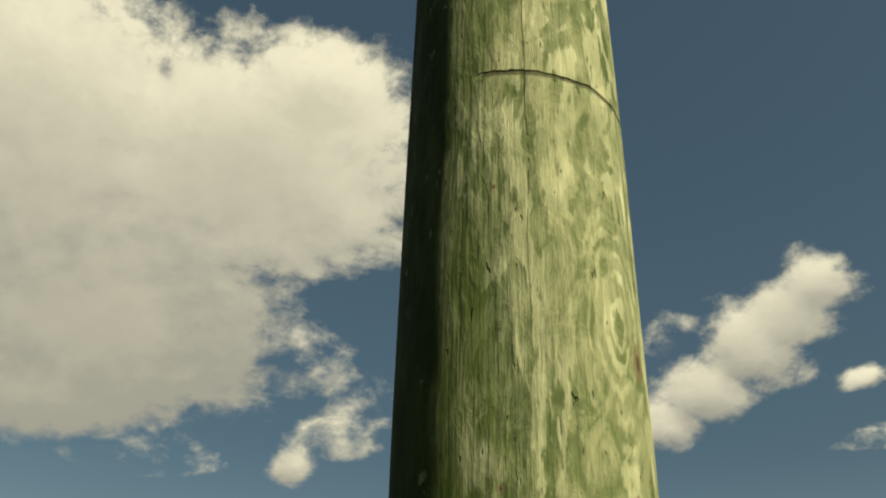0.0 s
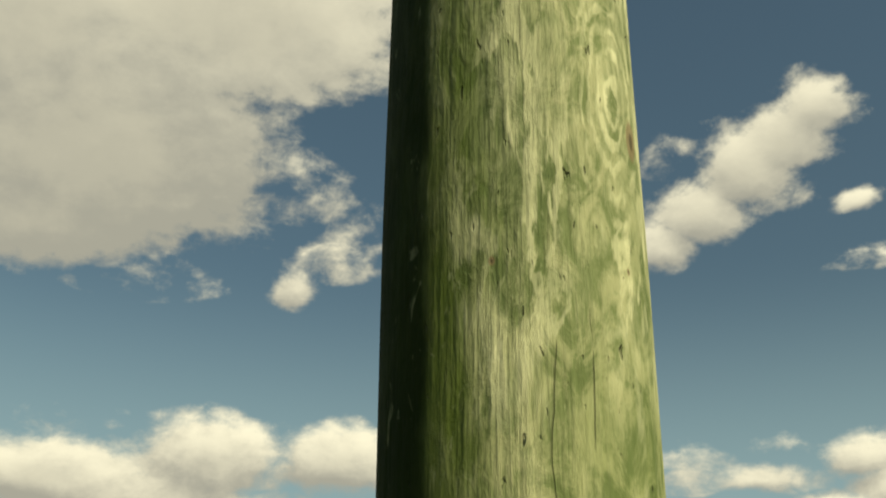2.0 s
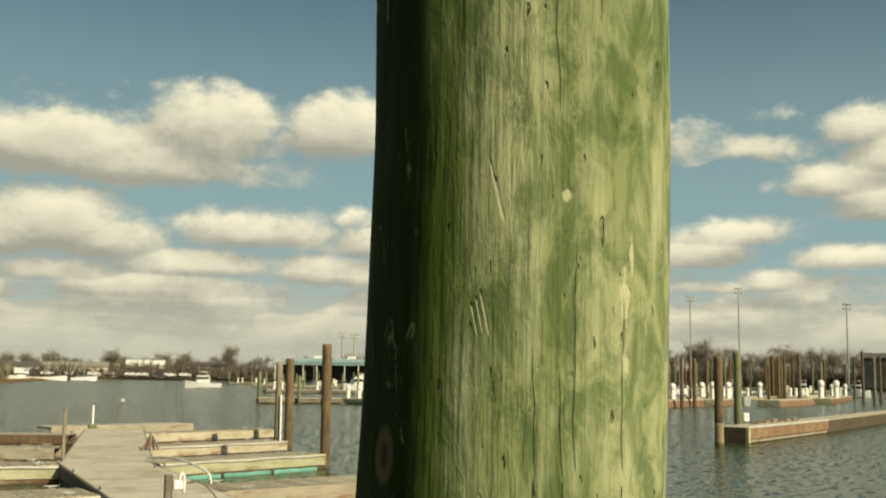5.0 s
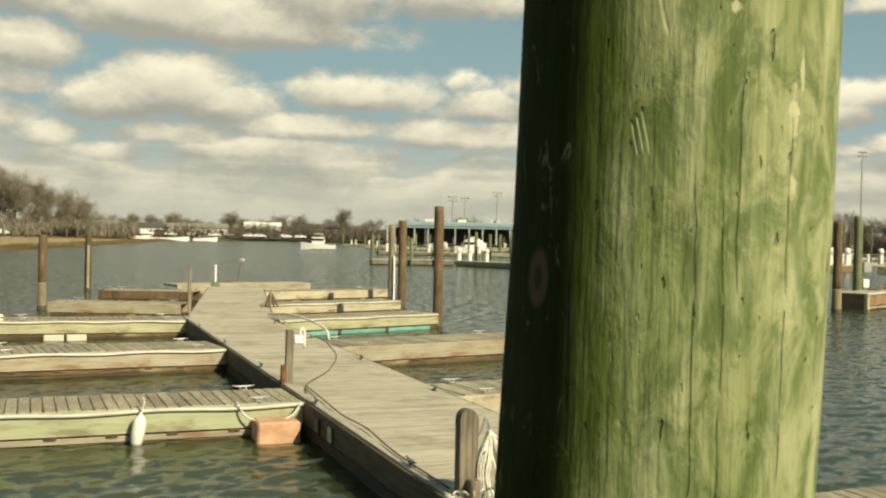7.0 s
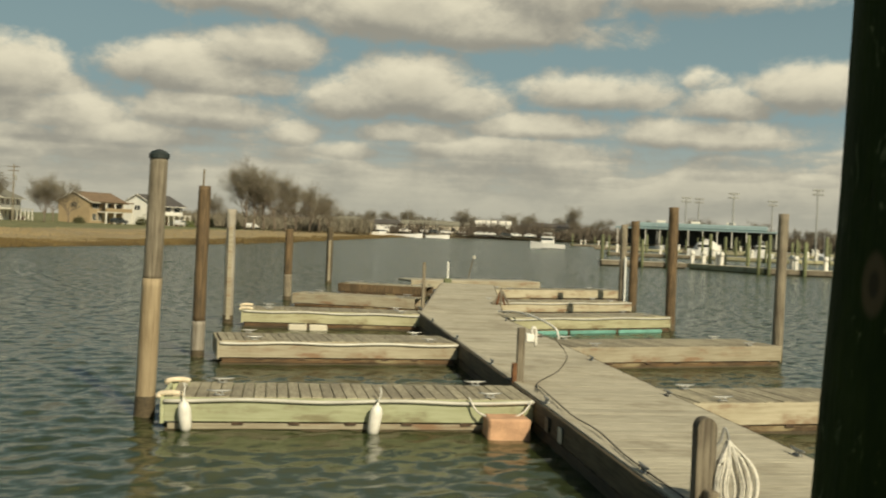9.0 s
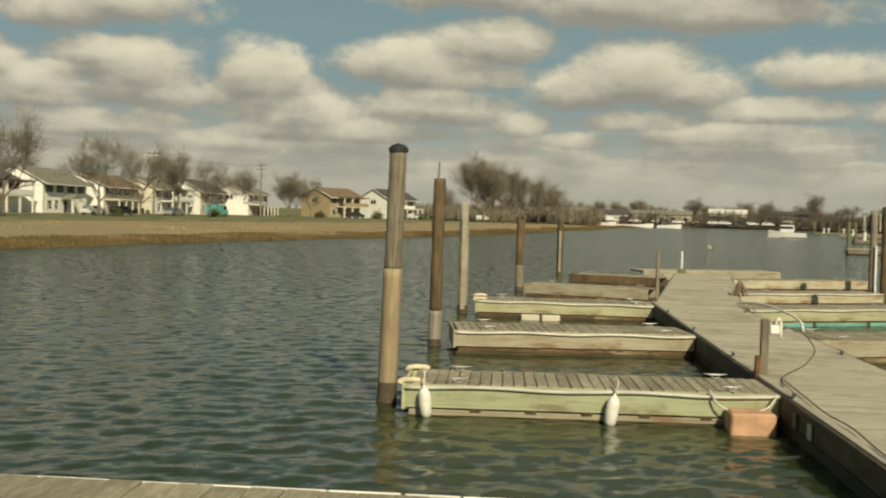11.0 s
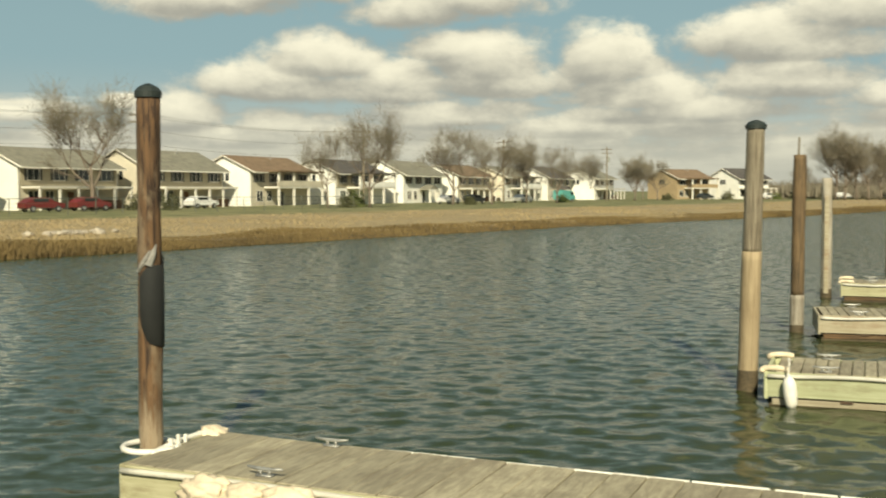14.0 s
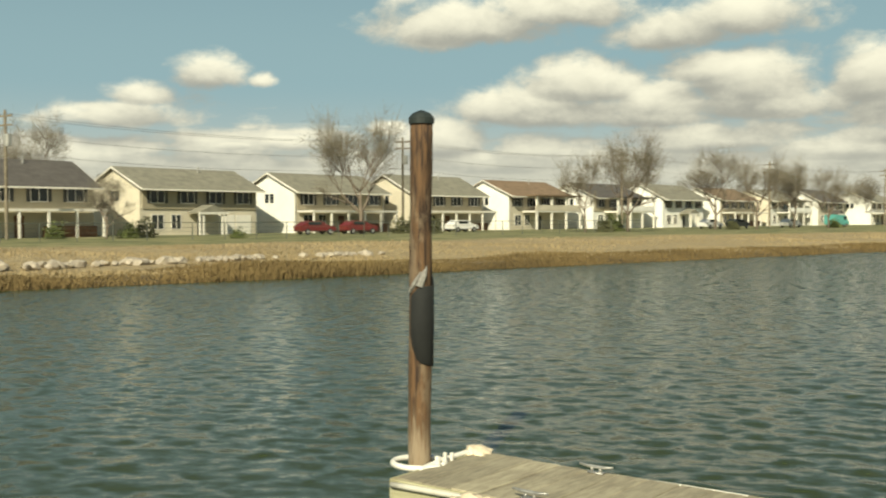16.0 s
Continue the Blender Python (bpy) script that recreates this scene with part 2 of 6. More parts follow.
BARE_PILE = timber("bare_sapwood_pile", (0.39, 0.305, 0.185), (0.22, 0.16, 0.09), grain=(12.0, 12.0, 0.6), depth=0.006)
GREY_PILE = timber("grey_pile", (0.33, 0.28, 0.195), (0.11, 0.085, 0.055), grain=(12.0, 12.0, 0.7), depth=0.01)
BROWN_SIDE = timber("rust_stained_board", (0.33, 0.21, 0.11), (0.13, 0.075, 0.035), grain=(0.6, 10.0, 10.0), stain=(0.17, 0.075, 0.025))
RUSTY_SILL = timber("rusty_sill", (0.17, 0.095, 0.04), (0.045, 0.028, 0.013), grain=(0.6, 10.0, 10.0), stain=(0.30, 0.24, 0.13))
WHITE_PILE = timber("bleached_pile", (0.50, 0.45, 0.36), (0.22, 0.18, 0.125), grain=(12.0, 12.0, 0.7), depth=0.01)
DARK_TWIG = plain("dark_twig_bark", (0.125, 0.10, 0.072), 0.9, 0.4, 0.4, 0.0)
GREEN_PILE = timber("green_treated_pile", (0.25, 0.26, 0.135), (0.11, 0.125, 0.055), grain=(12.0, 12.0, 0.7), depth=0.008)
RUBBER_STRIP = plain("grey_vinyl_strip", (0.56, 0.53, 0.44), 0.45, 0.18)
WHITE_VINYL = plain("white_vinyl", (0.80, 0.76, 0.66), 0.4, 0.16, 9.0)
CANVAS = plain("cream_canvas", (0.74, 0.62, 0.44), 0.9, 0.25, 6.0, 0.006)
ROPE = plain("white_rope", (0.72, 0.68, 0.58), 0.9, 0.25, 30.0, 0.004)
DARK_ROPE = plain("dark_hose", (0.10, 0.085, 0.062), 0.7, 0.3, 20.0)
GALV = plain("galvanised_iron", (0.45, 0.44, 0.40), 0.45, 0.3, 14.0, metal=0.6)
IRON = plain("dark_rusty_iron", (0.085, 0.052, 0.028), 0.8, 0.5, 12.0)
RUST = plain("rusty_iron", (0.17, 0.075, 0.03), 0.85, 0.5, 10.0)
DRUM = plain("pink_foam_float", (0.62, 0.36, 0.21), 0.85, 0.25, 4.0, 0.01)
TEAL = plain("teal_float", (0.16, 0.37, 0.30), 0.6, 0.3, 3.0)
BLACK_SLEEVE = plain("black_rubber_sleeve", (0.013, 0.014, 0.012), 0.85, 0.3, 6.0)
CAP = plain("dark_green_cap", (0.026, 0.034, 0.030), 0.5, 0.25, 6.0)
TAPE = plain("torn_silver_wrap", (0.28, 0.265, 0.23), 0.5, 0.45, 14.0)
HOUSE_WHITE = plain("white_siding", (0.84, 0.82, 0.74), 0.7, 0.08, 0.6)
HOUSE_CREAM = plain("cream_siding", (0.62, 0.56, 0.43), 0.7, 0.1, 0.6)
HOUSE_DARK = plain("dull_brown_siding", (0.35, 0.305, 0.21), 0.7, 0.12, 0.6)
HOUSE_TAN = plain("tan_siding", (0.36, 0.27, 0.155), 0.7, 0.12, 0.6)
HOUSE_BROWN = plain("brown_brick", (0.20, 0.10, 0.055), 0.85, 0.3, 1.5)
ROOF_GREY = plain("grey_shingle", (0.23, 0.215, 0.16), 0.9, 0.25, 1.2)
ROOF_BROWN = plain("brown_shingle", (0.20, 0.135, 0.08), 0.9, 0.25, 1.2)
ROOF_DARK = plain("dark_shingle", (0.09, 0.08, 0.07), 0.9, 0.25, 1.2)
GLASS = plain("dark_window_glass", (0.03, 0.035, 0.035), 0.08, 0.2, 1.0, 0.0)
TRIM = plain("white_trim", (0.78, 0.74, 0.64), 0.5, 0.08, 2.0)
BARK = plain("grey_bark", (0.19, 0.15, 0.11), 0.9, 0.35, 2.0, 0.01)
TWIG = plain("twig_bark", (0.205, 0.178, 0.125), 0.9, 0.3, 1.0, 0.0)
HEDGE = plain("winter_shrub", (0.085, 0.085, 0.035), 0.9, 0.5, 1.5, 0.0)
REED = plain("dry_reed", (0.33, 0.255, 0.135), 0.9, 0.3, 0.12, 0.0)
REED_LOW = plain("brown_reed", (0.165, 0.113, 0.042), 0.9, 0.4, 0.12, 0.0)
ROCK = plain("pale_rock", (0.42, 0.36, 0.275), 0.9, 0.35, 2.0, 0.03)
RED_PAINT = plain("red_car_paint", (0.15, 0.022, 0.02), 0.4, 0.1)
WHITE_PAINT = plain("white_car_paint", (0.75, 0.73, 0.68), 0.3, 0.06)
DARK_PAINT = plain("dark_car_paint", (0.04, 0.045, 0.045), 0.3, 0.1)
TEAL_PAINT = plain("teal_van_paint", (0.11, 0.38, 0.33), 0.4, 0.1)
TYRE = plain("tyre_rubber", (0.02, 0.02, 0.02), 0.8, 0.2)
FENCE = plain("fence_wire", (0.13, 0.135, 0.105), 0.6, 0.2, metal=0.3)
BLUE_ROOF = plain("blue_grey_metal_roof", (0.25, 0.33, 0.33), 0.5, 0.1, 0.3)
DARK_WALL = plain("dark_wall", (0.055, 0.055, 0.05), 0.8, 0.3, 0.5)


def ground_colour(n, co):
    """Mown lawn behind, dry salt grass before it, brown mud at the edge, by the height of the bank."""
    x, y, z = n.split(co)
    big, fine = n.noise(co, 0.09, 5.0, 0.6), n.noise(co, 1.7, 5.0, 0.65)
    zz = n.math("ADD", z, n.math("MULTIPLY", n.math("SUBTRACT", big, 0.5), 0.22))
    dry = n.mix(n.span(fine, 0.3, 0.7), (0.215, 0.162, 0.085, 1), (0.38, 0.295, 0.155, 1))
    lawn = n.mix(n.span(n.noise(co, 0.35, 5.0), 0.35, 0.65), (0.10, 0.115, 0.04, 1), (0.23, 0.205, 0.09, 1))
    mud = n.mix(fine, (0.045, 0.033, 0.015, 1), (0.11, 0.075, 0.03, 1))
    col = n.mix(n.span(zz, 0.20, 0.40), mud, dry)
    col = n.mix(n.span(zz, 0.74, 0.84), col, lawn)
    return col, fine, 0.08


def water_colour(n, co):
    """Wind-ruffled estuary water: dark green body, ripples at three sizes."""
    broad = n.noise(co, 0.05, 3.0)
    turned = n.node("VectorRotate")
    turned.rotation_type = "Z_AXIS"
    turned.inputs["Angle"].default_value = radians(-24)
    n.tree.links.new(co, turned.inputs["Vector"])
    v = turned.outputs[0]
    col = n.mix(broad, (0.031, 0.043, 0.013, 1), (0.041, 0.052, 0.017, 1))
    ruffle = n.span(n.vec("LENGTH", co), 8.0, 70.0, 0.46, 2.1)
    lean = []
    for k, shift in enumerate(((0.0, 0.0, 0.0), (37.0, 11.0, 5.0))):
        q = n.vec("ADD", v, shift)
        chop = n.noise(n.vec("MULTIPLY", q, (2.6, 3.8, 1.0)), 1.0, 2.5, 0.5, 0.4)
        fine = n.noise(n.vec("MULTIPLY", q, (6.5, 9.0, 1.0)), 1.0, 2.0, 0.5)
        sum_ = n.math("ADD", n.math("MULTIPLY", n.math("SUBTRACT", chop, 0.5), 1.0), n.math("MULTIPLY", n.math("SUBTRACT", fine, 0.5), 0.35))
        lean.append(n.math("MULTIPLY", n.math("MULTIPLY", sum_, ruffle), (0.8, 1.25)[k]))
    up = n.vec("NORMALIZE", n.vec("ADD", n.node("NewGeometry").outputs["Normal"], n.join(lean[0], lean[1], 0.0)))
    n.tree.links.new(up, n.tree.nodes["Principled BSDF"].inputs["Normal"])
    return col, None, 0.0


GROUND = material("bank", ground_colour, 0.95)
WATER = material("estuary_water", water_colour, 0.17, 0.0, 1.33)


def pole_colour(n, co):
    """Green pressure-treated pile: contour grain, pale worn patches, cracks, knots and scars, over (arc, height)."""
    x, y, z = n.split(co)
    z = n.math("MULTIPLY_ADD", z, 1.0526, -0.145)
    arc = n.math("MULTIPLY", n.math("ARCTAN2", x, n.math("MULTIPLY", y, -1.0)), 0.16)
    flat = n.join(arc, z, 0.0)
    drift = n.noise(n.vec("MULTIPLY", flat, (7.0, 2.2, 1.0)), 1.0, 4.0, 0.6)
    fibre = n.noise(n.vec("MULTIPLY", flat, (120.0, 5.0, 1.0)), 1.0, 4.0, 0.6)
    streak = n.noise(n.vec("MULTIPLY", flat, (28.0, 5.0, 1.0)), 1.0, 5.0, 0.62)
    # growth rings round the big knot, easing into wavy contour grain
    knot = n.vec("MULTIPLY", n.vec("SUBTRACT", flat, (KNOT[0], KNOT[1], 0.0)), (1.0, 0.42, 1.0))
    far = n.vec("LENGTH", knot)
    rough = n.noise(n.vec("MULTIPLY", flat, (30.0, 14.0, 1.0)), 1.0, 4.0, 0.6)
    ring = n.math("ADD", n.math("MULTIPLY", far, 430.0), n.math("ADD", n.math("MULTIPLY", drift, 34.0), n.math("MULTIPLY", rough, 13.0)))
    grain = n.math("ADD", n.math("MULTIPLY", n.math("SINE", ring), 0.5), 0.5)
    near = n.span(far, 0.10, 0.03, 0.0, 0.8)
    wave = n.noise(n.vec("MULTIPLY", flat, (15.0, 4.2, 1.0)), 1.0, 5.0, 0.6, 0.5)
    contour = n.math("ADD", n.math("MULTIPLY", n.math("SINE", n.math("ADD", n.math("MULTIPLY", wave, 26.0), n.math("MULTIPLY", drift, 12.0))), 0.5), 0.5)
    upper = n.span(z, 2.85, 3.45)
    blotch = n.noise(n.vec("MULTIPLY", flat, (16.0, 5.0, 1.0)), 1.0, 5.0, 0.65)
    broad = n.noise(n.vec("MULTIPLY", flat, (9.0, 1.6, 1.0)), 1.0, 3.0, 0.5)
    grain = n.math("MULTIPLY", grain, n.span(rough, 0.30, 0.55, 0.5, 1.0))
    pattern = n.mix(near, n.math("MULTIPLY", contour, n.math("ADD", 0.22, n.math("MULTIPLY", upper, 0.78))), grain)
    feather = n.math("ADD", pattern, n.math("MULTIPLY", n.math("SUBTRACT", fibre, 0.5), 0.5))
    pale = n.math("ADD", n.math("MULTIPLY", n.span(feather, 0.38, 0.78), 0.46), n.math("MULTIPLY", n.span(streak, 0.48, 0.68), 0.38))
    pale = n.math("MULTIPLY", pale, n.span(blotch, 0.34, 0.62, 0.15, 1.0))
    pale = n.math("MULTIPLY", pale, n.span(z, 2.4, 3.2, 0.75, 1.15))
    base = n.mix(n.span(broad, 0.35, 0.65), (0.150, 0.178, 0.068, 1), (0.265, 0.280, 0.145, 1))
    base = n.mix(upper, base, n.mix(n.span(broad, 0.35, 0.65), (0.130, 0.155, 0.072, 1), (0.215, 0.232, 0.120, 1)))
    smear = n.noise(n.vec("MULTIPLY", flat, (22.0, 11.0, 1.0)), 1.0, 7.0, 0.72, 0.6)
    base = n.mix(n.span(smear, 0.40, 0.60), n.mix(1.0, base, (0.55, 0.64, 0.48, 1), "MULTIPLY"), n.mix(1.0, base, (1.32, 1.27, 1.28, 1), "MULTIPLY"))
    # ragged algae streaks on the left side, darkened further to paint in its shade
    algae_shade = n.math("ADD", arc, n.math("MULTIPLY", n.math("SUBTRACT", streak, 0.5), 0.07))
    algae_shade = n.math("MULTIPLY", n.span(algae_shade, -0.074, -0.104), n.span(blotch, 0.25, 0.6, 0.78, 1.0))
    col = n.mix(pale, base, (0.52, 0.52, 0.31, 1))
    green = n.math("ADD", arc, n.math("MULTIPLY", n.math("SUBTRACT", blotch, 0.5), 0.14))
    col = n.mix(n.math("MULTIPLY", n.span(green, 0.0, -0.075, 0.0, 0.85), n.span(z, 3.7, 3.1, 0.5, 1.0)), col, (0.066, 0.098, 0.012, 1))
    # near-black green: the pole's unlit side put into the colour
    col = n.mix(n.math("MULTIPLY", algae_shade, 0.95), col, (0.012, 0.022, 0.003, 1))
    col = n.mix(n.span(fibre, 0.60, 0.78, 0.0, 0.26), col, (0.055, 0.08, 0.02, 1))
    # pale scuffs and dark pits
    scuff = n.noise(n.vec("MULTIPLY", flat, (42.0, 17.0, 1.0)), 1.0, 5.0, 0.7, 0.8)
    col = n.mix(n.span(scuff, 0.60, 0.70, 0.0, 0.45), col, (0.30, 0.32, 0.17, 1))
    pit = n.noise(n.vec("MULTIPLY", flat, (95.0, 30.0, 1.0)), 1.0, 2.0, 0.5)
    col = n.mix(n.span(pit, 0.71, 0.77, 0.0, 0.4), col, (0.05, 0.055, 0.025, 1))
    height = n.math("ADD", n.math("MULTIPLY", fibre, 0.4), n.math("ADD", n.math("MULTIPLY", streak, 0.7), n.math("ADD", n.math("MULTIPLY", smear, 0.5), n.math("MULTIPLY", pattern, 0.12))))
    for s, zc, h2 in SCRAPES:
        off = n.math("SUBTRACT", n.math("ADD", arc, n.math("MULTIPLY", n.math("SUBTRACT", z, zc), 0.22)), s)
        line = n.math("MULTIPLY", n.span(n.math("ABSOLUTE", off), 0.0014, 0.0005), n.span(n.math("ABSOLUTE", n.math("SUBTRACT", z, zc)), h2, h2 * 0.7))
        col = n.mix(n.math("MULTIPLY", line, 0.8), col, (0.55, 0.54, 0.33, 1))
        height = n.math("SUBTRACT", height, line)
    # drying cracks: long thin wandering lines
    for s, z0, z1 in CRACKS:
        wander = n.math("MULTIPLY", n.math("SUBTRACT", n.noise(n.join(0.0, z, s * 40), 5.0, 3.0), 0.5), 0.022)
        gap = n.math("ABSOLUTE", n.math("SUBTRACT", n.math("ADD", arc, wander), s))
        line = n.math("MULTIPLY", n.span(gap, 0.0011, 0.0003), n.math("MULTIPLY", n.span(z, z0, z0 + 0.05), n.span(z, z1, z1 - 0.05)))
        line = n.math("MULTIPLY", line, n.span(n.noise(n.join(s, z, 0.0), 14.0, 3.0), 0.36, 0.48))
        col = n.mix(n.math("MULTIPLY", line, 0.42), col, (0.03, 0.04, 0.015, 1))
        height = n.math("SUBTRACT", height, n.math("MULTIPLY", line, 0.9))
    # small knots: brown eyes with a dark heart
    for s, zc, w2, h2 in EYES:
        e = n.vec("LENGTH", n.vec("MULTIPLY", n.vec("SUBTRACT", flat, (s, zc, 0.0)), (1 / w2, 1 / h2, 0.0)))
        col = n.mix(n.span(e, 1.05, 0.7, 0.0, 0.75), col, (0.15, 0.105, 0.055, 1))
        col = n.mix(n.span(e, 0.5, 0.25, 0.0, 0.8), col, (0.045, 0.035, 0.018, 1))
    # scars down to pale wood
    for s, zc, w2, h2 in SCARS:
        off = n.vec("MULTIPLY", n.vec("SUBTRACT", flat, (s, zc, 0.0)), (1 / w2, 1 / h2, 0.0))
        e = n.math("ADD", n.vec("LENGTH", off), n.math("MULTIPLY", n.math("SUBTRACT", n.noise(n.vec("MULTIPLY", flat, (1.4, 0.7, 1.0)), 75.0, 5.0, 0.7), 0.5), 2.6))
        bite = n.span(e, 1.25, 0.45)
        col = n.mix(n.math("MULTIPLY", bite, 0.85), col, (0.46, 0.45, 0.26, 1))
        height = n.math("SUBTRACT", height, n.math("MULTIPLY", bite, 0.22))
    # one groove part of the way round
    bow = n.math("ADD", 3.82, n.math("MULTIPLY", arc, 0.02))
    bow = n.math("ADD", bow, n.math("MULTIPLY", n.math("SUBTRACT", n.noise(flat, 22.0, 3.0), 0.5), 0.02))
    cut = n.math("MULTIPLY", n.span(n.math("ABSOLUTE", n.math("SUBTRACT", z, bow)), 0.006, 0.002), n.span(arc, -0.05, -0.03))
    col = n.mix(n.math("MULTIPLY", cut, 0.75), col, (0.045, 0.05, 0.02, 1))
    height = n.math("SUBTRACT", height, n.math("MULTIPLY", cut, 1.5))
    height = n.math("SUBTRACT", height, n.span(pit, 0.68, 0.76, 0.0, 0.8))
    return col, height, 0.007


# on the big pole: arc metres from the side that faces the quay (plus to the right), height
KNOT = (0.139, 3.462)
CRACKS = [(0.022, 3.48, 4.7), (0.064, 2.62, 2.84), (0.021, 2.15, 2.74), (0.049, 2.15, 2.72), (-0.092, 2.50, 2.66), (0.047, 2.95, 3.16), (0.115, 2.35, 2.80), (0.09, 3.02, 3.2)]
EYES = [(0.180, 3.425, 0.013, 0.030), (-0.138, 2.64, 0.018, 0.031), (-0.02, 3.63, 0.004, 0.005), (-0.014, 3.24, 0.004, 0.006), (0.152, 3.25, 0.003, 0.005)]
SCARS = [(0.118, 2.79, 0.008, 0.032), (0.119, 2.728, 0.007, 0.016), (0.128, 2.83, 0.004, 0.02), (0.056, 2.88, 0.006, 0.006), (0.15, 3.83, 0.014, 0.03)]
SCRAPES = [(-0.028, 2.77, 0.018), (-0.023, 2.772, 0.022), (-0.033, 2.766, 0.016), (-0.013, 2.885, 0.03), (-0.009, 2.875, 0.022)]
def worn_pile_colour(n, co):
    """Dark brown pile, blotchy, splintered to pale wood towards the dock's hoop."""
    x, y, z = n.split(co)
    streak = n.noise(n.vec("MULTIPLY", co, (14.0, 14.0, 1.0)), 2.5, 6.0, 0.65, 0.4)
    blot = n.noise(n.vec("MULTIPLY", co, (5.0, 5.0, 2.2)), 1.0, 5.0, 0.6)
    col = n.mix(n.span(streak, 0.36, 0.62), (0.028, 0.015, 0.008, 1), (0.150, 0.082, 0.036, 1))
    col = n.mix(n.span(blot, 0.50, 0.62, 0.0, 0.6), col, (0.25, 0.185, 0.115, 1))
    col = n.mix(n.span(blot, 0.42, 0.34, 0.0, 0.8), col, (0.04, 0.022, 0.012, 1))
    worn = n.math("ADD", z, n.math("MULTIPLY", n.math("SUBTRACT", streak, 0.5), 1.6))
    col = n.mix(n.span(worn, 0.95, 0.50, 0.0, 0.75), col, (0.40, 0.31, 0.20, 1))
    return col, streak, 0.014


WORN_PILE = material("worn_brown_pile", worn_pile_colour, 0.85)
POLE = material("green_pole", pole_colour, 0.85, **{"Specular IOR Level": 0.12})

# ---- building helpers ----
def mesh_of(bm, name, mat, smooth=False):
    me = bpy.data.meshes.new(name)
    bmesh.ops.recalc_face_normals(bm, faces=bm.faces)
    bm.to_mesh(me)
    bm.free()
    if mat:
        me.materials.append(mat)
    if smooth:
        for p in me.polygons:
            p.use_smooth = True
    return me


def part(name, bm, mat, parent, label="", smooth=False, at=None):
    """Links a bmesh (or a ready mesh) as one object under a thing or a part."""
    ob = new(name, bm if isinstance(bm, bpy.types.Mesh) else mesh_of(bm, name, mat, smooth))
    ob.parent = parent
    if at is not None:
        ob.matrix_basis = at
    if label:
        tagged(ob, label)
    return ob


def thing(name, m, label, category, group="", kind=""):
    ob = new(name)
    ob.matrix_basis = m
    return tagged(ob, label, category, group, kind)


def solo(name, bm, mat, m, label, category, group="", kind="", smooth=False):
    ob = new(name, bm if isinstance(bm, bpy.types.Mesh) else mesh_of(bm, name, mat, smooth))
    ob.matrix_basis = m
    return tagged(ob, label, category, group, kind)


def box(bm, x0, x1, y0, y1, z0, z1, bevel=0.0):
    r = bmesh.ops.create_cube(bm, size=1.0, matrix=Matrix.Translation(((x0 + x1) / 2, (y0 + y1) / 2, (z0 + z1) / 2)) @ Matrix.Diagonal((x1 - x0, y1 - y0, z1 - z0, 1)))
    if bevel:
        edges = list({e for v in r["verts"] for e in v.link_edges})
        bmesh.ops.bevel(bm, geom=edges, offset=bevel, segments=1, affect="EDGES")
    return bm


def boxed(*a, bevel=0.0):
    return box(bmesh.new(), *a, bevel=bevel)


def lathe(bm, profile, sides=24, centre=(0, 0), wobble=0.0, seed=0, lean=(0, 0)):
    """A turned solid from (radius, height) pairs, closed at both ends."""
    rings = []
    for k, (r, z) in enumerate(profile):
        ring = []
        for i in range(sides):
            a = 2 * math.pi * i / sides
            rr = r * (1 + wobble * noise.noise((math.cos(a) * 1.5 + seed, math.sin(a) * 1.5, z * 1.7))) if r > 0 else 0
            ring.append(bm.verts.new((centre[0] + lean[0] * z + rr * math.cos(a), centre[1] + lean[1] * z + rr * math.sin(a), z)))
        rings.append(ring)
    for a, b in zip(rings, rings[1:]):
        for i in range(sides):
            bm.faces.new((a[i], a[(i + 1) % sides], b[(i + 1) % sides], b[i]))
    bm.faces.new(rings[0][::-1])
    bm.faces.new(rings[-1])
    return bm


def tube(bm, pts, radius, sides=8):
    """A round bar, rope or hose through points; radius may be one number or one for each point."""
    pts = [Vector(p) for p in pts]
    rad = radius if isinstance(radius, (list, tuple)) else [radius] * len(pts)
    rings = []
    for k, p in enumerate(pts):
        d = (pts[min(k + 1, len(pts) - 1)] - pts[max(k - 1, 0)]).normalized()
        u = d.cross(Vector((0.31, 0.17, 0.93))).normalized()
        v = d.cross(u)
        rings.append([bm.verts.new(p + rad[k] * (math.cos(2 * math.pi * i / sides) * u + math.sin(2 * math.pi * i / sides) * v)) for i in range(sides)])
    for a, b in zip(rings, rings[1:]):
        for i in range(sides):
            bm.faces.new((a[i], a[(i + 1) % sides], b[(i + 1) % sides], b[i]))
    bm.faces.new(rings[0][::-1])
    bm.faces.new(rings[-1])
    return bm


def curve_pts(ctrl, n=8):
    """A smooth line through control points."""
    c = [Vector(p) for p in ctrl]
    c = [2 * c[0] - c[1]] + c + [2 * c[-1] - c[-2]]
    out = []
    for i in range(1, len(c) - 2):
        for k in range(n):
            t = k / n
            out.append(0.5 * (2 * c[i] + (c[i + 1] - c[i - 1]) * t + (2 * c[i - 1] - 5 * c[i] + 4 * c[i + 1] - c[i + 2]) * t * t + (3 * c[i] - c[i - 1] - 3 * c[i + 1] + c[i + 2]) * t ** 3))
    return out + [c[-2]]


def raw(name, verts, faces, mat, smooth=False):
    me = bpy.data.meshes.new(name)
    me.from_pydata(verts, [], faces)
    if mat:
        me.materials.append(mat)
    if smooth:
        for p in me.polygons:
            p.use_smooth = True
    return me


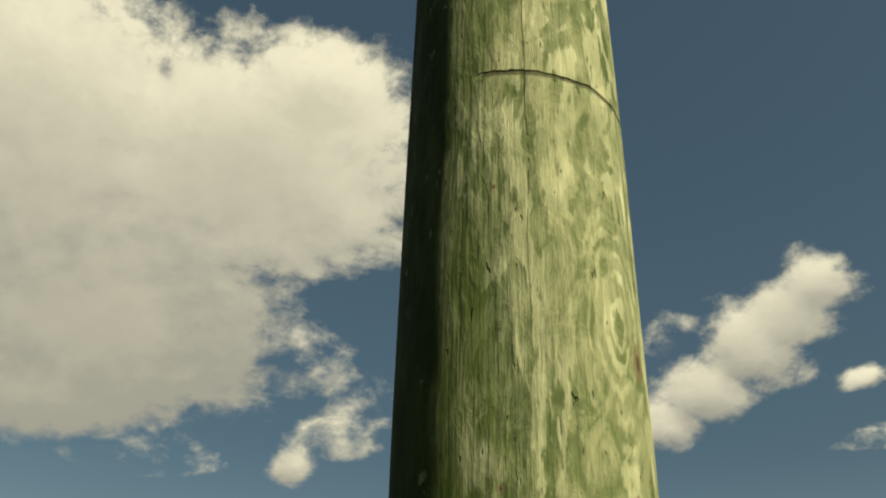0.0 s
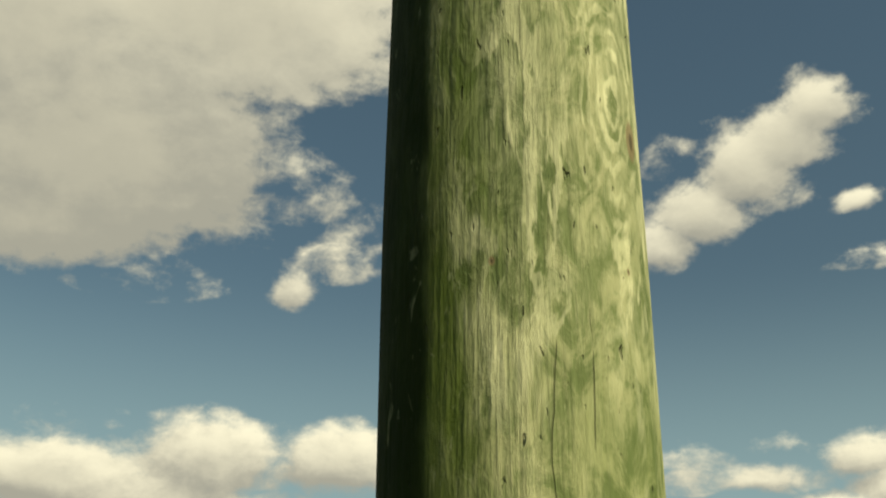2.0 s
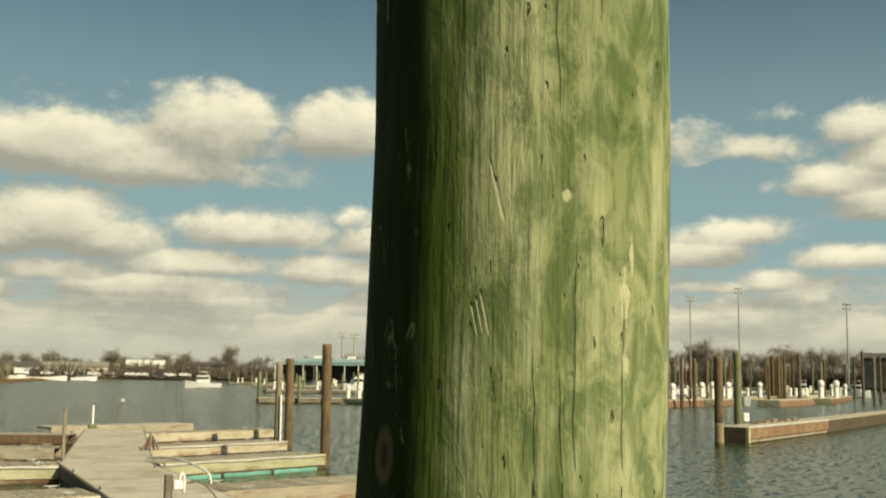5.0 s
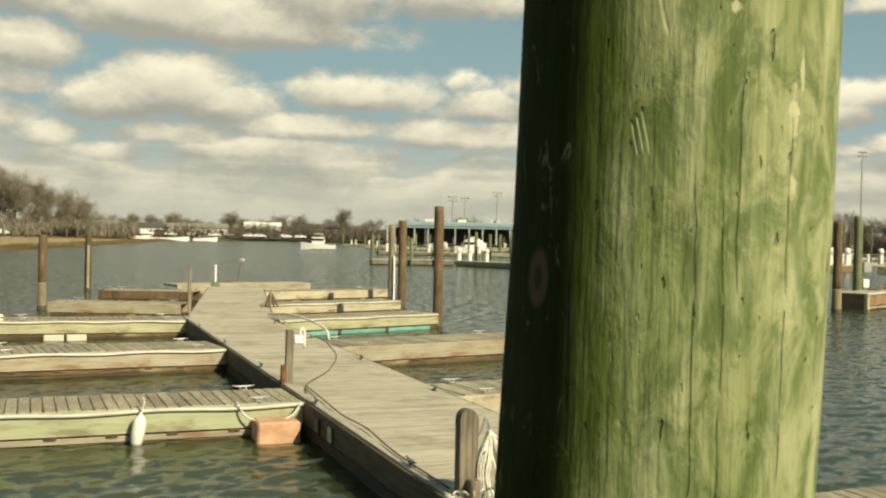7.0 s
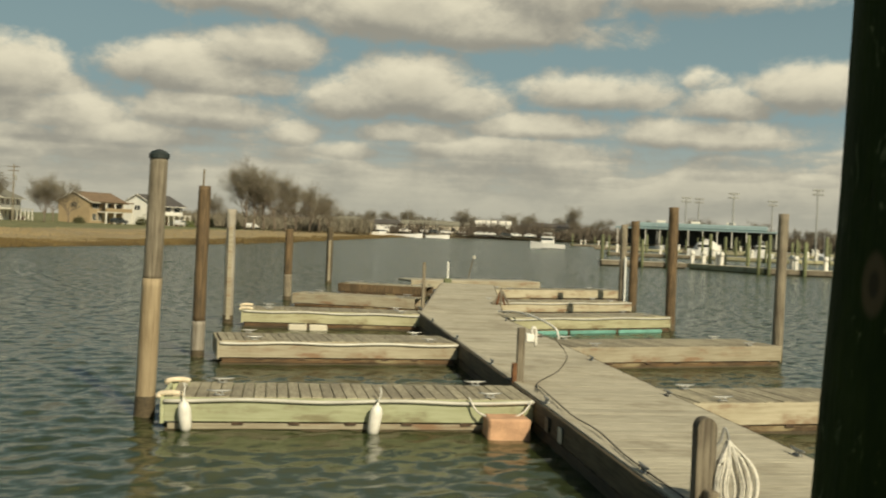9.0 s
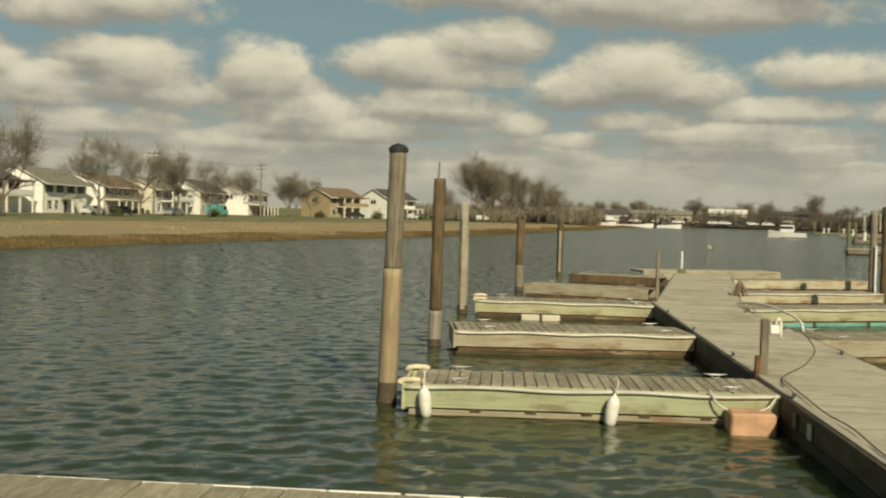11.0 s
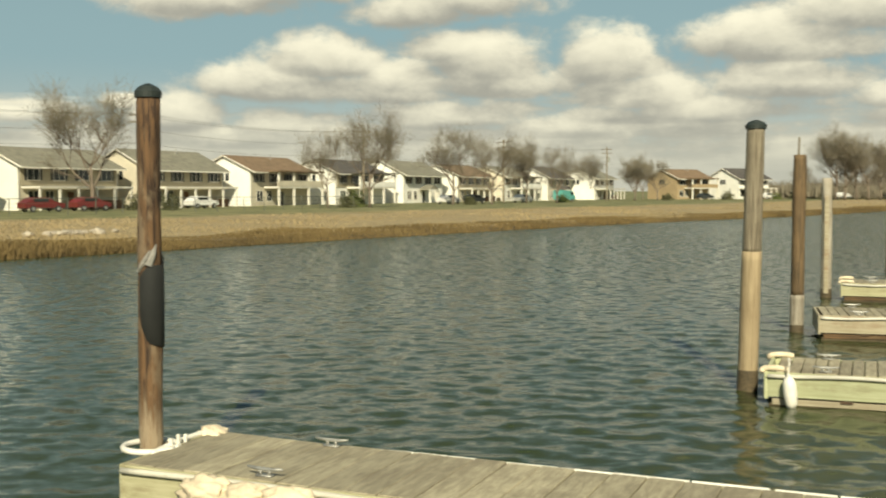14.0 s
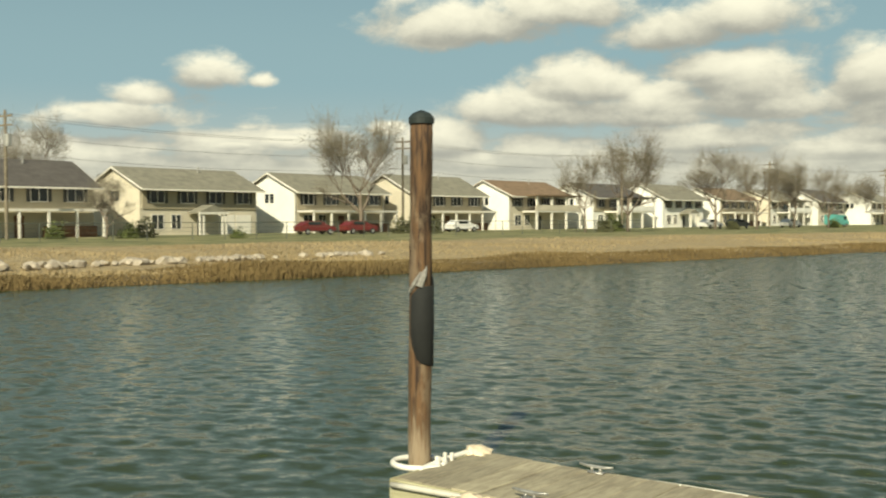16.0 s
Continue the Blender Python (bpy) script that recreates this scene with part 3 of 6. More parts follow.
# ---- water and land ----
def water_sheet():
    """One sheet of water from the quay to the horizon: fine polar cells with wind waves before the camera, coarse cells elsewhere."""
    rs = [0.3, 0.9, 1.5, 1.9, 2.2]
    while rs[-1] < 150:
        rs.append(rs[-1] * 1.0068)
    while rs[-1] < 3500:
        rs.append(rs[-1] * 1.12)
    az = list(np.arange(-66, 70, 0.2)) + list(np.arange(70, 294, 8.0))
    r, a = np.meshgrid(np.array(rs), np.radians(np.array(az)), indexing="ij")
    x, y = -r * np.sin(a), r * np.cos(a)
    z, gen = np.zeros_like(x), np.random.RandomState(4)
    cell = r * 0.0068
    gust = 0.75 + 0.5 * np.sin(x * 0.11 + 1.3 * np.sin(y * 0.06)) * np.sin(y * 0.09 + 0.7)
    for _ in range(60):
        lam = 0.26 * (2.8 ** gen.rand())
        head = radians(gen.normal(108, 48))
        kx, ky, ph = 2 * np.pi / lam * np.cos(head), 2 * np.pi / lam * np.sin(head), gen.rand() * 6.28
        amp = 0.0030 * lam * gen.uniform(0.5, 1.2)
        fade = np.clip((lam / cell - 2.5) / 2.5, 0, 1)
        wave = np.sin(kx * x + ky * y + ph + 0.6 * np.sin(0.23 * kx * y - 0.19 * ky * x + 2 * ph))
        z += amp * fade * (wave + 0.25 * wave * wave)
    z *= gust * np.clip((r - 2.0) / 2.0, 0, 1) * np.clip((140 - r) / 60, 0, 1)
    n, m = x.shape
    verts = np.stack([x, y, z], -1).reshape(-1, 3).tolist()
    i, j = np.meshgrid(np.arange(n - 1), np.arange(m), indexing="ij")
    j2 = (j + 1) % m
    faces = np.stack([i * m + j, (i + 1) * m + j, (i + 1) * m + j2, i * m + j2], -1).reshape(-1, 4).tolist()
    return raw("water", verts, faces, WATER, True)


water = tagged(new("water", water_sheet()), "wind-rippled dark green estuary water", "water", kind="structure")

SHORE = curve_pts([(-70, -400, 0), (-46, -120, 0), (-40, 0, 0), (-37, 21, 0), (-33.2, 36, 0), (-31, 47, 0), (-28, 61, 0), (-22.2, 85, 0), (-14.7, 107, 0), (-3, 146, 0), (14, 230, 0),
                   (36, 330, 0), (70, 405, 0), (115, 425, 0), (165, 385, 0), (235, 320, 0), (330, 250, 0), (480, 120, 0), (640, -200, 0)], 10)
PROFILE = [(-3, -0.6), (0, -0.03), (0.5, 0.14), (2.2, 0.30), (7, 0.42), (16, 0.58), (28, 0.76), (38, 0.86), (60, 0.95), (120, 1.1), (300, 2.0), (900, 4.0), (2200, 5.0)]
verts, faces = [], []
for k, p in enumerate(SHORE):
    d = (SHORE[min(k + 1, len(SHORE) - 1)] - SHORE[max(k - 1, 0)]).normalized()
    side = Vector((-d.y, d.x, 0))
    hub = Vector((60, 60, 0))
    away = (p - hub).normalized()
    for off, z in PROFILE:
        q = p + side * min(off, 60) + away * max(off - 60, 0)
        wob = noise.noise((q.x * 0.25, q.y * 0.25, 0)) * min(max(off, 0), 3) * 0.35
        verts.append((q.x + side.x * wob, q.y + side.y * wob, z + 0.06 * noise.noise((q.x * 0.15, q.y * 0.15, 3.0)) * (off > 1)))
n = len(PROFILE)
for k in range(len(SHORE) - 1):
    for j in range(n - 1):
        faces.append((k * n + j, k * n + j + 1, (k + 1) * n + j + 1, (k + 1) * n + j))
ground = tagged(new("ground", raw("ground", verts, faces, GROUND, True)), "low bank of dry salt grass rising to lawn", "ground", kind="structure")
# the quay under and behind the camera
quay = solo("quay", boxed(-60, 60, -80, 0.62, -2.0, 1.05, bevel=0.03), DARK_BOARD, pose(0, 0, 0), "dark timber bulkhead quay above the water", "quay", kind="structure")


def shore_place(k):
    """Place and landward normal at the k-th point of the shore, k may be a fraction."""
    i = int(k)
    p, q = SHORE[i], SHORE[i + 1]
    d = (q - p).normalized()
    return p.lerp(q, k - i), Vector((-d.y, d.x, 0))


def bank_height(off):
    for (a, za), (b, zb) in zip(PROFILE, PROFILE[1:]):
        if a <= off <= b:
            return za + (zb - za) * (off - a) / (b - a)
    return 0.0


def reeds(name, mat, count, o0, o1, h0, h1, label, seed):
    rnd = random.Random(seed)
    v, f = [], []
    for _ in range(count):
        k = 20 + (len(SHORE) - 85) * rnd.random() ** 1.25
        p, s = shore_place(k)
        off = o0 + (o1 - o0) * rnd.random() ** 1.4
        q = p + s * off
        patch = 0.55 + 0.9 * noise.noise((q.x * 0.13, q.y * 0.13, seed))
        h = (h0 + (h1 - h0) * rnd.random()) * max(patch, 0.25)
        z = bank_height(off) - 0.03
        a, wd = rnd.uniform(0, math.pi), rnd.uniform(0.012, 0.03) * (1 + p.length / 90)
        dx, dy = wd * math.cos(a), wd * math.sin(a)
        lx, ly = rnd.uniform(-0.25, 0.25) * h, rnd.uniform(-0.25, 0.25) * h
        i = len(v)
        v += [(q.x - dx, q.y - dy, z), (q.x + dx, q.y + dy, z), (q.x + lx + dx * 0.4, q.y + ly + dy * 0.4, z + h), (q.x + lx - dx * 0.4, q.y + ly - dy * 0.4, z + h * 0.93)]
        f.append((i, i + 1, i + 2, i + 3))
    return tagged(new(name, raw(name, v, f, mat)), label, "grass", kind="stuff")


reeds("marsh_grass", REED_LOW, 55000, 0.0, 4.6, 0.22, 0.46, "dense brown salt grass along the water's edge", 3)
reeds("dry_grass", REED, 60000, 2.0, 30.0, 0.10, 0.28, "dry straw-coloured grass on the bank", 5)

# ---- the big green pole: slightly bowed, by height its sideways bend and radius ----
POLE_Z, POLE_BEND, POLE_R = (-2.0, 2.2, 2.45, 2.7, 2.95, 3.3, 3.7, 4.1, 4.7), (-0.15, -0.0202, -0.0106, -0.0004, 0.005, 0.004, 0.0029, 0.0008, -0.002), (0.156, 0.1488, 0.1482, 0.147, 0.1472, 0.1492, 0.1478, 0.1442, 0.140)
verts, faces, RINGS, SIDES = [], [], 220, 96
for j in range(RINGS + 1):
    z = -2.0 + 6.7 * j / RINGS
    for i in range(SIDES):
        a = 2 * math.pi * i / SIDES
        r = float(np.interp(z, POLE_Z, POLE_R))
        bend = float(np.interp(z, POLE_Z, POLE_BEND))
        r += 0.0025 * noise.noise((math.cos(a) * 1.3, math.sin(a) * 1.3, z * 1.6)) + 0.0012 * noise.noise((math.cos(a) * 6, math.sin(a) * 6, z * 2.5))
        bulge = math.exp(-((z - 3.455) / 0.085) ** 2) * math.exp(-((a - (1.5 * math.pi + 0.62)) / 0.30) ** 2)
        r += 0.005 * bulge
        verts.append((bend + r * math.cos(a), r * math.sin(a), z))
for j in range(RINGS):
    for i in range(SIDES):
        b, c = j * SIDES + i, j * SIDES + (i + 1) % SIDES
        faces.append((b, c, c + SIDES, b + SIDES))
faces.append(tuple(range(SIDES * RINGS, SIDES * (RINGS + 1))))
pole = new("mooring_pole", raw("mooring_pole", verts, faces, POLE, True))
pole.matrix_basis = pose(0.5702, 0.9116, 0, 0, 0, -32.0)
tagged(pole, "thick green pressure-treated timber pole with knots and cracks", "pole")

# ---- floating docks ----
def plank_mesh(name, lx, ly, lz, mat, bevel=0.006):
    return mesh_of(boxed(-lx / 2, lx / 2, -ly / 2, ly / 2, -lz, 0, bevel=bevel), name, mat)


DECK_Z = 0.45


def cleat(m, label="galvanised mooring cleat on the dock edge"):
    """A horned mooring cleat: base, two legs, bar."""
    bm = boxed(-0.07, 0.07, -0.03, 0.03, 0, 0.012)
    for s in (-0.04, 0.04):
        lathe(bm, [(0.016, 0.01), (0.012, 0.05)], 8, (s, 0))
    tube(bm, [(-0.16, 0, 0.066), (-0.08, 0, 0.056), (0, 0, 0.054), (0.08, 0, 0.056), (0.16, 0, 0.066)], [0.009, 0.015, 0.017, 0.015, 0.009], 8)
    return solo("cleat", bm, GALV, m, label, "cleat", "cleats", smooth=True)


def finger(root, tip, width, board, label, strip=True, seed=0, bumper=False, floats=None, board_width=0.148):
    """A finger dock from root to tip; its deck lies to the far side (left of root to tip when it heads to plus x)."""
    rnd = random.Random(seed)
    root, tip = Vector((*root, 0)), Vector((*tip, 0))
    d = tip - root
    L, ang = d.length, math.degrees(math.atan2(d.y, d.x))
    far = 1 if d.x > 0 else -1           # which local side is farther out
    t = thing("finger_dock", pose(root.x, root.y, 0, 0, rnd.uniform(-0.25, 0.25), ang), label, "dock", "finger docks")
    y0, y1 = (0, width) if far > 0 else (-width, 0)
    pitch = board_width
    me = plank_mesh("plank", pitch - 0.012, width - 0.05, 0.035, FINGER_WOOD)
    for k in range(int(L / pitch)):
        part("plank", me, None, t, at=pose(pitch * (k + 0.5), (y0 + y1) / 2 + rnd.uniform(-0.006, 0.006), DECK_Z + rnd.uniform(-0.004, 0.004), rnd.uniform(-0.4, 0.4), 0, rnd.uniform(-0.5, 0.5)))
    for ya, yb in ((y0, y0 + 0.045), (y1 - 0.045, y1)):
        part("side_board", boxed(0, L, ya, yb, 0.13, DECK_Z - 0.012, bevel=0.008), board, t)
        part("lower_board", boxed(0.1, L - 0.05, ya + 0.012, yb - 0.004, 0.035, 0.11, bevel=0.006), TAN_BOARD if board is GREEN_BOARD else RUSTY_SILL, t)
        part("sill", boxed(0.05, L - 0.02, min(ya, yb) + 0.015, max(ya, yb) - 0.02, -0.1, 0.05), DARK_BOARD, t)
    part("end_board", boxed(L - 0.002, L + 0.045, y0, y1, 0.10, DECK_Z - 0.008, bevel=0.008), board, t)
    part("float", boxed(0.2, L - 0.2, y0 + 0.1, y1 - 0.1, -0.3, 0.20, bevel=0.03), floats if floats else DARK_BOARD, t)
    near = y0 if far > 0 else y1
    sgn = -1 if far > 0 else 1
    if floats:
        for k in range(3):
            a, b = sorted((near + sgn * 0.03, near - sgn * 0.10))
            part("float_edge", boxed(0.3 + (L - 0.5) * k / 3, 0.2 + (L - 0.5) * (k + 1) / 3, a, b, -0.2, 0.085, bevel=0.02), floats, t, "teal plastic float")
    if strip:
        pts = [(L * i / 14, near + sgn * 0.02, DECK_Z - 0.045 + 0.013 * math.sin(i * 1.1 + seed)) for i in range(15)]
        part("rub_strip", tube(bmesh.new(), curve_pts(pts, 3), 0.026, 8), RUBBER_STRIP, t, "wavy grey vinyl rub strip", smooth=True)
    for k in range(5):
        x = L * (0.18 + 0.16 * k) + rnd.uniform(-0.1, 0.1)
        part("bracket", boxed(x - 0.07, x + 0.07, min(near, near + sgn * 0.015), max(near, near + sgn * 0.015), 0.095, 0.13), IRON, t, "dark rusty iron bracket")
    if bumper:
        for yy in (y0 + 0.06, y1 - 0.06):
            bm = bmesh.new()
            tube(bm, curve_pts([(L - 0.24, yy, DECK_Z + 0.02), (L - 0.10, yy, DECK_Z + 0.035), (L + 0.05, yy * 0.96 + (y0 + y1) * 0.02, DECK_Z + 0.02), (L + 0.085, yy, DECK_Z - 0.03)], 5), [0.025] + [0.036] * 13 + [0.033, 0.025], 10)
            part("corner_bumper", bm, CANVAS, t, "white vinyl corner bumper", smooth=True)
    for fx in (0.12, 0.86):
        for yy in (y0 + 0.12, y1 - 0.12):
            cleat(t.matrix_basis @ pose(L * fx, yy, DECK_Z + 0.004))
    return t


FL = "finger dock with grey planks and "
f_near = finger((3.2, 6.88), (-5.93, 6.93), 1.28, YELLOW_BOARD, FL + "yellowish sides", True, 1, board_width=0.285)

f_one = finger((3.2, 13.85), (-1.62, 13.72), 1.30, GREEN_BOARD, FL + "pale green painted sides", True, 2, bumper=True)
f_two = finger((3.2, 20.6), (-1.38, 20.0), 1.5, TAN_BOARD, FL + "bleached tan sides", True, 3)
f_three = finger((3.3, 27.4), (-1.32, 27.25), 1.3, YELLOW_BOARD, FL + "yellow-green sides", True, 4, bumper=True)
f_four = finger((3.75, 33.3), (-0.08, 34.6), 1.2, TAN_BOARD, FL + "broken bleached sides", False, 5)
f_five = finger((5.0, 40.4), (1.68, 41.6), 1.2, OLD_PILE, FL + "brown sides", False, 6)
r_near = finger((5.4, 6.6), (10.6, 6.75), 1.15, TAN_BOARD, FL + "bleached sides", True, 7)
r_one = finger((5.4, 13.85), (10.0, 14.5), 1.30, TAN_BOARD, FL + "tan sides and rusty brackets", False, 8)
r_two = finger((5.45, 20.45), (10.5, 21.75), 1.5, TAN_BOARD, FL + "tan sides and rusty brackets", False, 9)
r_three = finger((5.6, 27.2), (10.75, 29.3), 1.3, YELLOW_BOARD, FL + "yellow-green sides and teal floats", True, 10, floats=TEAL)
r_four = finger((6.1, 33.0), (11.5, 35.2), 1.2, TAN_BOARD, FL + "pale sides and teal floats", True, 11, floats=TEAL)
r_five = finger((7.7, 40.4), (13.5, 42.6), 1.2, TAN_BOARD, FL + "tan sides", False, 12)


def walkway(a, b, width, label, seed):
    """A stretch of the main floating walkway from a to b (its left edge), planks across."""
    rnd = random.Random(seed)
    a, b = Vector((*a, 0)), Vector((*b, 0))
    d = b - a
    L, ang = d.length, math.degrees(math.atan2(d.y, d.x)) - 90
    t = thing("walkway", pose(a.x, a.y, 0, 0, 0, ang), label, "dock", "walkway sections")
    pitch = 0.146
    me = plank_mesh("plank", width, pitch - 0.004, 0.035, DECK_WOOD, 0.003)
    for k in range(int(L / pitch)):
        part("plank", me, None, t, at=pose(width / 2 + rnd.uniform(-0.008, 0.008), pitch * (k + 0.5), DECK_Z + 0.006 + rnd.uniform(-0.0015, 0.0015), 0, rnd.uniform(-0.08, 0.08), rnd.uniform(-0.15, 0.15)))
    for x0, x1 in ((-0.04, 0.0), (width, width + 0.04)):
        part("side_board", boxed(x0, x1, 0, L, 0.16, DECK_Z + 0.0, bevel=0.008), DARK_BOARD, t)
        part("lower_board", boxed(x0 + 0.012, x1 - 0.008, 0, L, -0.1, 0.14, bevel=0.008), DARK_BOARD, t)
    part("curb", boxed(0.0, 0.10, 0, L, DECK_Z + 0.008, DECK_Z + 0.022, bevel=0.006), DECK_WOOD, t)
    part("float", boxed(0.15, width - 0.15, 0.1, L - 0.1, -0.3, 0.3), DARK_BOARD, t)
    return t


walkway((3.22, 2.0), (3.27, 28.4), 2.13, "long floating walkway of weathered grey planks", 21)
walkway((3.42, 28.5), (6.1, 44.2), 2.2, "far floating walkway section, bent to one side", 22)
t_end = thing("cross_dock", pose(5.0, 46.0, 0, 0, 0, 18.0), "low grey cross dock at the walkway's end", "dock")
part("deck", boxed(0, 6.6, 0, 1.4, 0.34, DECK_Z, bevel=0.02), DECK_WOOD, t_end)
part("side_board", boxed(0, 6.6, -0.04, -0.003, 0.05, DECK_Z - 0.02, bevel=0.01), TAN_BOARD, t_end)

# ---- piles ----
def pile(x, y, top, r, mat, label, lean=(0, 0), cap=False, seed=0, lower=None, split=0.0, rough=False, wet=0.22):
    """A mooring pile in the water; lower: bare wood beneath the height split; cap: a pointed plastic cap."""
    t = thing("pile", pose(x, y, 0), label, "pile", "mooring piles")
    n = 26
    z1 = top - (0.1 if cap else 0)
    cut = split if lower else -1.4
    prof = lambda za, zb, k0: [((r + k0) * (1 - 0.02 * (za + (zb - za) * i / n)), za + (zb - za) * i / n) for i in range(n + 1)]
    part("shaft", lathe(bmesh.new(), prof(cut, z1, 0.0), 20, wobble=0.10 if rough else 0.05, seed=seed, lean=lean), mat, t, smooth=True)
    if lower:
        part("lower_shaft", lathe(bmesh.new(), prof(-1.4, cut + 0.01, 0.006), 20, wobble=0.05, seed=seed + 3, lean=lean), lower, t, "bare pale wood below the old bark", smooth=True)
    part("wet_foot", lathe(bmesh.new(), [((r + 0.010) * 1.02, -1.4), ((r + 0.010) * 1.01, 0.0), ((r + 0.008), wet - 0.12), (r + 0.001, wet)], 20, wobble=0.05, seed=seed + 3, lean=lean), DARK_BOARD, t, "dark wet growth at the waterline", smooth=True)
    if cap:
        c = (lean[0] * z1, lean[1] * z1)
        part("cap", lathe(bmesh.new(), [(r + 0.008, z1 - 0.015), (r + 0.012, z1 + 0.035), (r * 0.8, z1 + 0.075), (r * 0.3, z1 + 0.10), (0.02, z1 + 0.105)], 20, c), CAP, t, "dark pointed plastic cap")
    return t


p0 = pile(-6.13, 7.53, 3.60, 0.104, WORN_PILE, "tall brown timber pile with dark cap and torn black sleeve", cap=True, seed=1, lean=(0.012, 0), rough=True)
bm = bmesh.new()
cols = []
for i in range(25):        # open on the weather side, rounded below, torn slantwise above
    u = i / 24
    a = radians(-98 + 230 * u)
    z0, z1 = 1.29 + 0.22 * abs(2 * u - 1) ** 6 + 0.10 * (1 - u), 1.97 + 0.24 * u + 0.03 * math.sin(9 * u)
    cols.append([bm.verts.new(((0.110 + q) * math.cos(a) + 0.012 * z, (0.110 + q) * math.sin(a), z)) for q, z in ((0.0, z0), (0.010, z0 + 0.01), (0.012, 0.5 * (z0 + z1)), (0.010, z1 - 0.01), (0.0, z1))])
for ca, cb in zip(cols, cols[1:]):
    for i in range(4):
        bm.faces.new((ca[i], cb[i], cb[i + 1], ca[i + 1]))
part("sleeve", bm, BLACK_SLEEVE, p0, "black rubber sleeve, torn at its top", smooth=True)
bm = bmesh.new()
tube(bm, [(0.085, -0.09, 2.05), (0.11, -0.06, 2.15), (0.11, -0.02, 2.24)], [0.035, 0.028, 0.01], 7)
tube(bm, [(-0.01, -0.113, 2.00), (0.04, -0.113, 2.07), (0.10, -0.085, 2.18)], [0.014, 0.022, 0.01], 7)
part("torn_wrap", bm, TAPE, p0, "torn silver flap of the sleeve")
bm = bmesh.new()
ring = [(0.24 * math.cos(a), 0.22 * math.sin(a), 0.47) for a in [2 * math.pi * i / 28 for i in range(29)]]
tube(bm, ring, 0.028, 8)
solo("pile_hoop", bm, WHITE_VINYL, pose(-6.12, 7.52, 0), "white hoop that holds the dock to its pile", "hoop", smooth=True)
pile(-1.98, 14.64, 3.60, 0.128, GREY_PILE, "tall grey pile with pointed cap, bare pale wood below", lean=(0.022, 0), cap=True, seed=2, lower=BARE_PILE, split=1.86, wet=0.36)
p2 = pile(-1.88, 21.1, 3.35, 0.125, OLD_PILE, "old brown pile with a rod on its top", lean=(0.008, 0), seed=3, rough=True, lower=WHITE_PILE, split=0.7)
part("rod", tube(bmesh.new(), [(0.0, 0, 3.3), (0.01, 0, 3.68)], 0.02, 8), GREY_PILE, p2)
p3 = pile(-1.76, 28.28, 3.0, 0.13, WHITE_PILE, "weathered grey pile with a pale board", seed=4)
part("batten", boxed(-0.05, 0.06, -0.17, -0.12, 0.1, 2.55, bevel=0.01), TAN_BOARD, p3, "pale upright board")
pile(-0.3, 37.4, 2.5, 0.14, OLD_PILE, "short brown timber pile far out", seed=5, lower=GREY_PILE, split=0.9)
p5 = pile(1.5, 49.5, 2.6, 0.15, DARK_BOARD, "dark far pile with a pale board", seed=6)
part("batten", boxed(-0.06, 0.05, -0.2, -0.15, 0.1, 2.0, bevel=0.01), TAN_BOARD, p5)
pile(11.1, 23.15, 3.38, 0.125, GREY_PILE, "straight grey-green pile at a finger's end", seed=7, lean=(0.004, 0))
pile(10.95, 29.84, 3.63, 0.15, OLD_PILE, "thick brown pile at a finger's end", seed=8, rough=True, lean=(-0.004, 0))
pile(12.3, 37.5, 3.3, 0.16, OLD_PILE, "rusty brown timber mooring pile", seed=9, rough=True)
p8 = pile(13.0, 41.0, 3.2, 0.14, GREY_PILE, "grey pile beside a white pipe", seed=10)
part("pipe", tube(bmesh.new(), [(0.05, -0.22, -0.3), (0.03, -0.22, 1.9)], 0.04, 8), HOUSE_WHITE, p8, "white pipe")

# ---- dock fittings ----
def fender(x, y, z, tilt, size=1.0):
    """A white boat fender that hangs by a line."""
    t = thing("fender", pose(x, y, z, 0, tilt, 0), "white vinyl boat fender hanging against the dock", "fender", "fenders")
    prof = [(0.015, -0.46), (0.06, -0.45), (0.095, -0.38), (0.105, -0.22), (0.10, -0.06), (0.07, 0.02), (0.028, 0.05), (0.02, 0.09)]
    part("body", lathe(bmesh.new(), [(r * size, h * size) for r, h in prof], 18), WHITE_VINYL, t, smooth=True)
    part("line", tube(bmesh.new(), curve_pts([(0, 0, 0.08 * size), (0.02, 0.03, 0.2), (0.0, 0.14, 0.24), (0.03, 0.2, 0.2)], 4), 0.012, 6), ROPE, t, smooth=True)
    return t


fender(-1.36, 13.60, 0.36, -6, 0.78)
fender(1.08, 13.66, 0.34, 8, 0.80)
bm = boxed(2.50, 3.06, 13.36, 13.80, -0.15, 0.27, bevel=0.025)
bmesh.ops.subdivide_edges(bm, edges=bm.edges[:], cuts=3, use_grid_fill=True)
for v in bm.verts:
    v.co += Vector((1, 1, 1)) * 0.012 * noise.noise(v.co * 5)
solo("foam_float", bm, DRUM, pose(0, 0, 0), "pinkish foam float block in the water by the dock", "float")
for k, x in enumerate((-0.16, 0.36)):
    solo("foam_block", boxed(x, x + 0.46, 26.95, 27.2, -0.1, 0.13, bevel=0.02), HOUSE_CREAM, pose(0, 0, 0), "cream foam block floating against the finger", "float", "foam blocks")

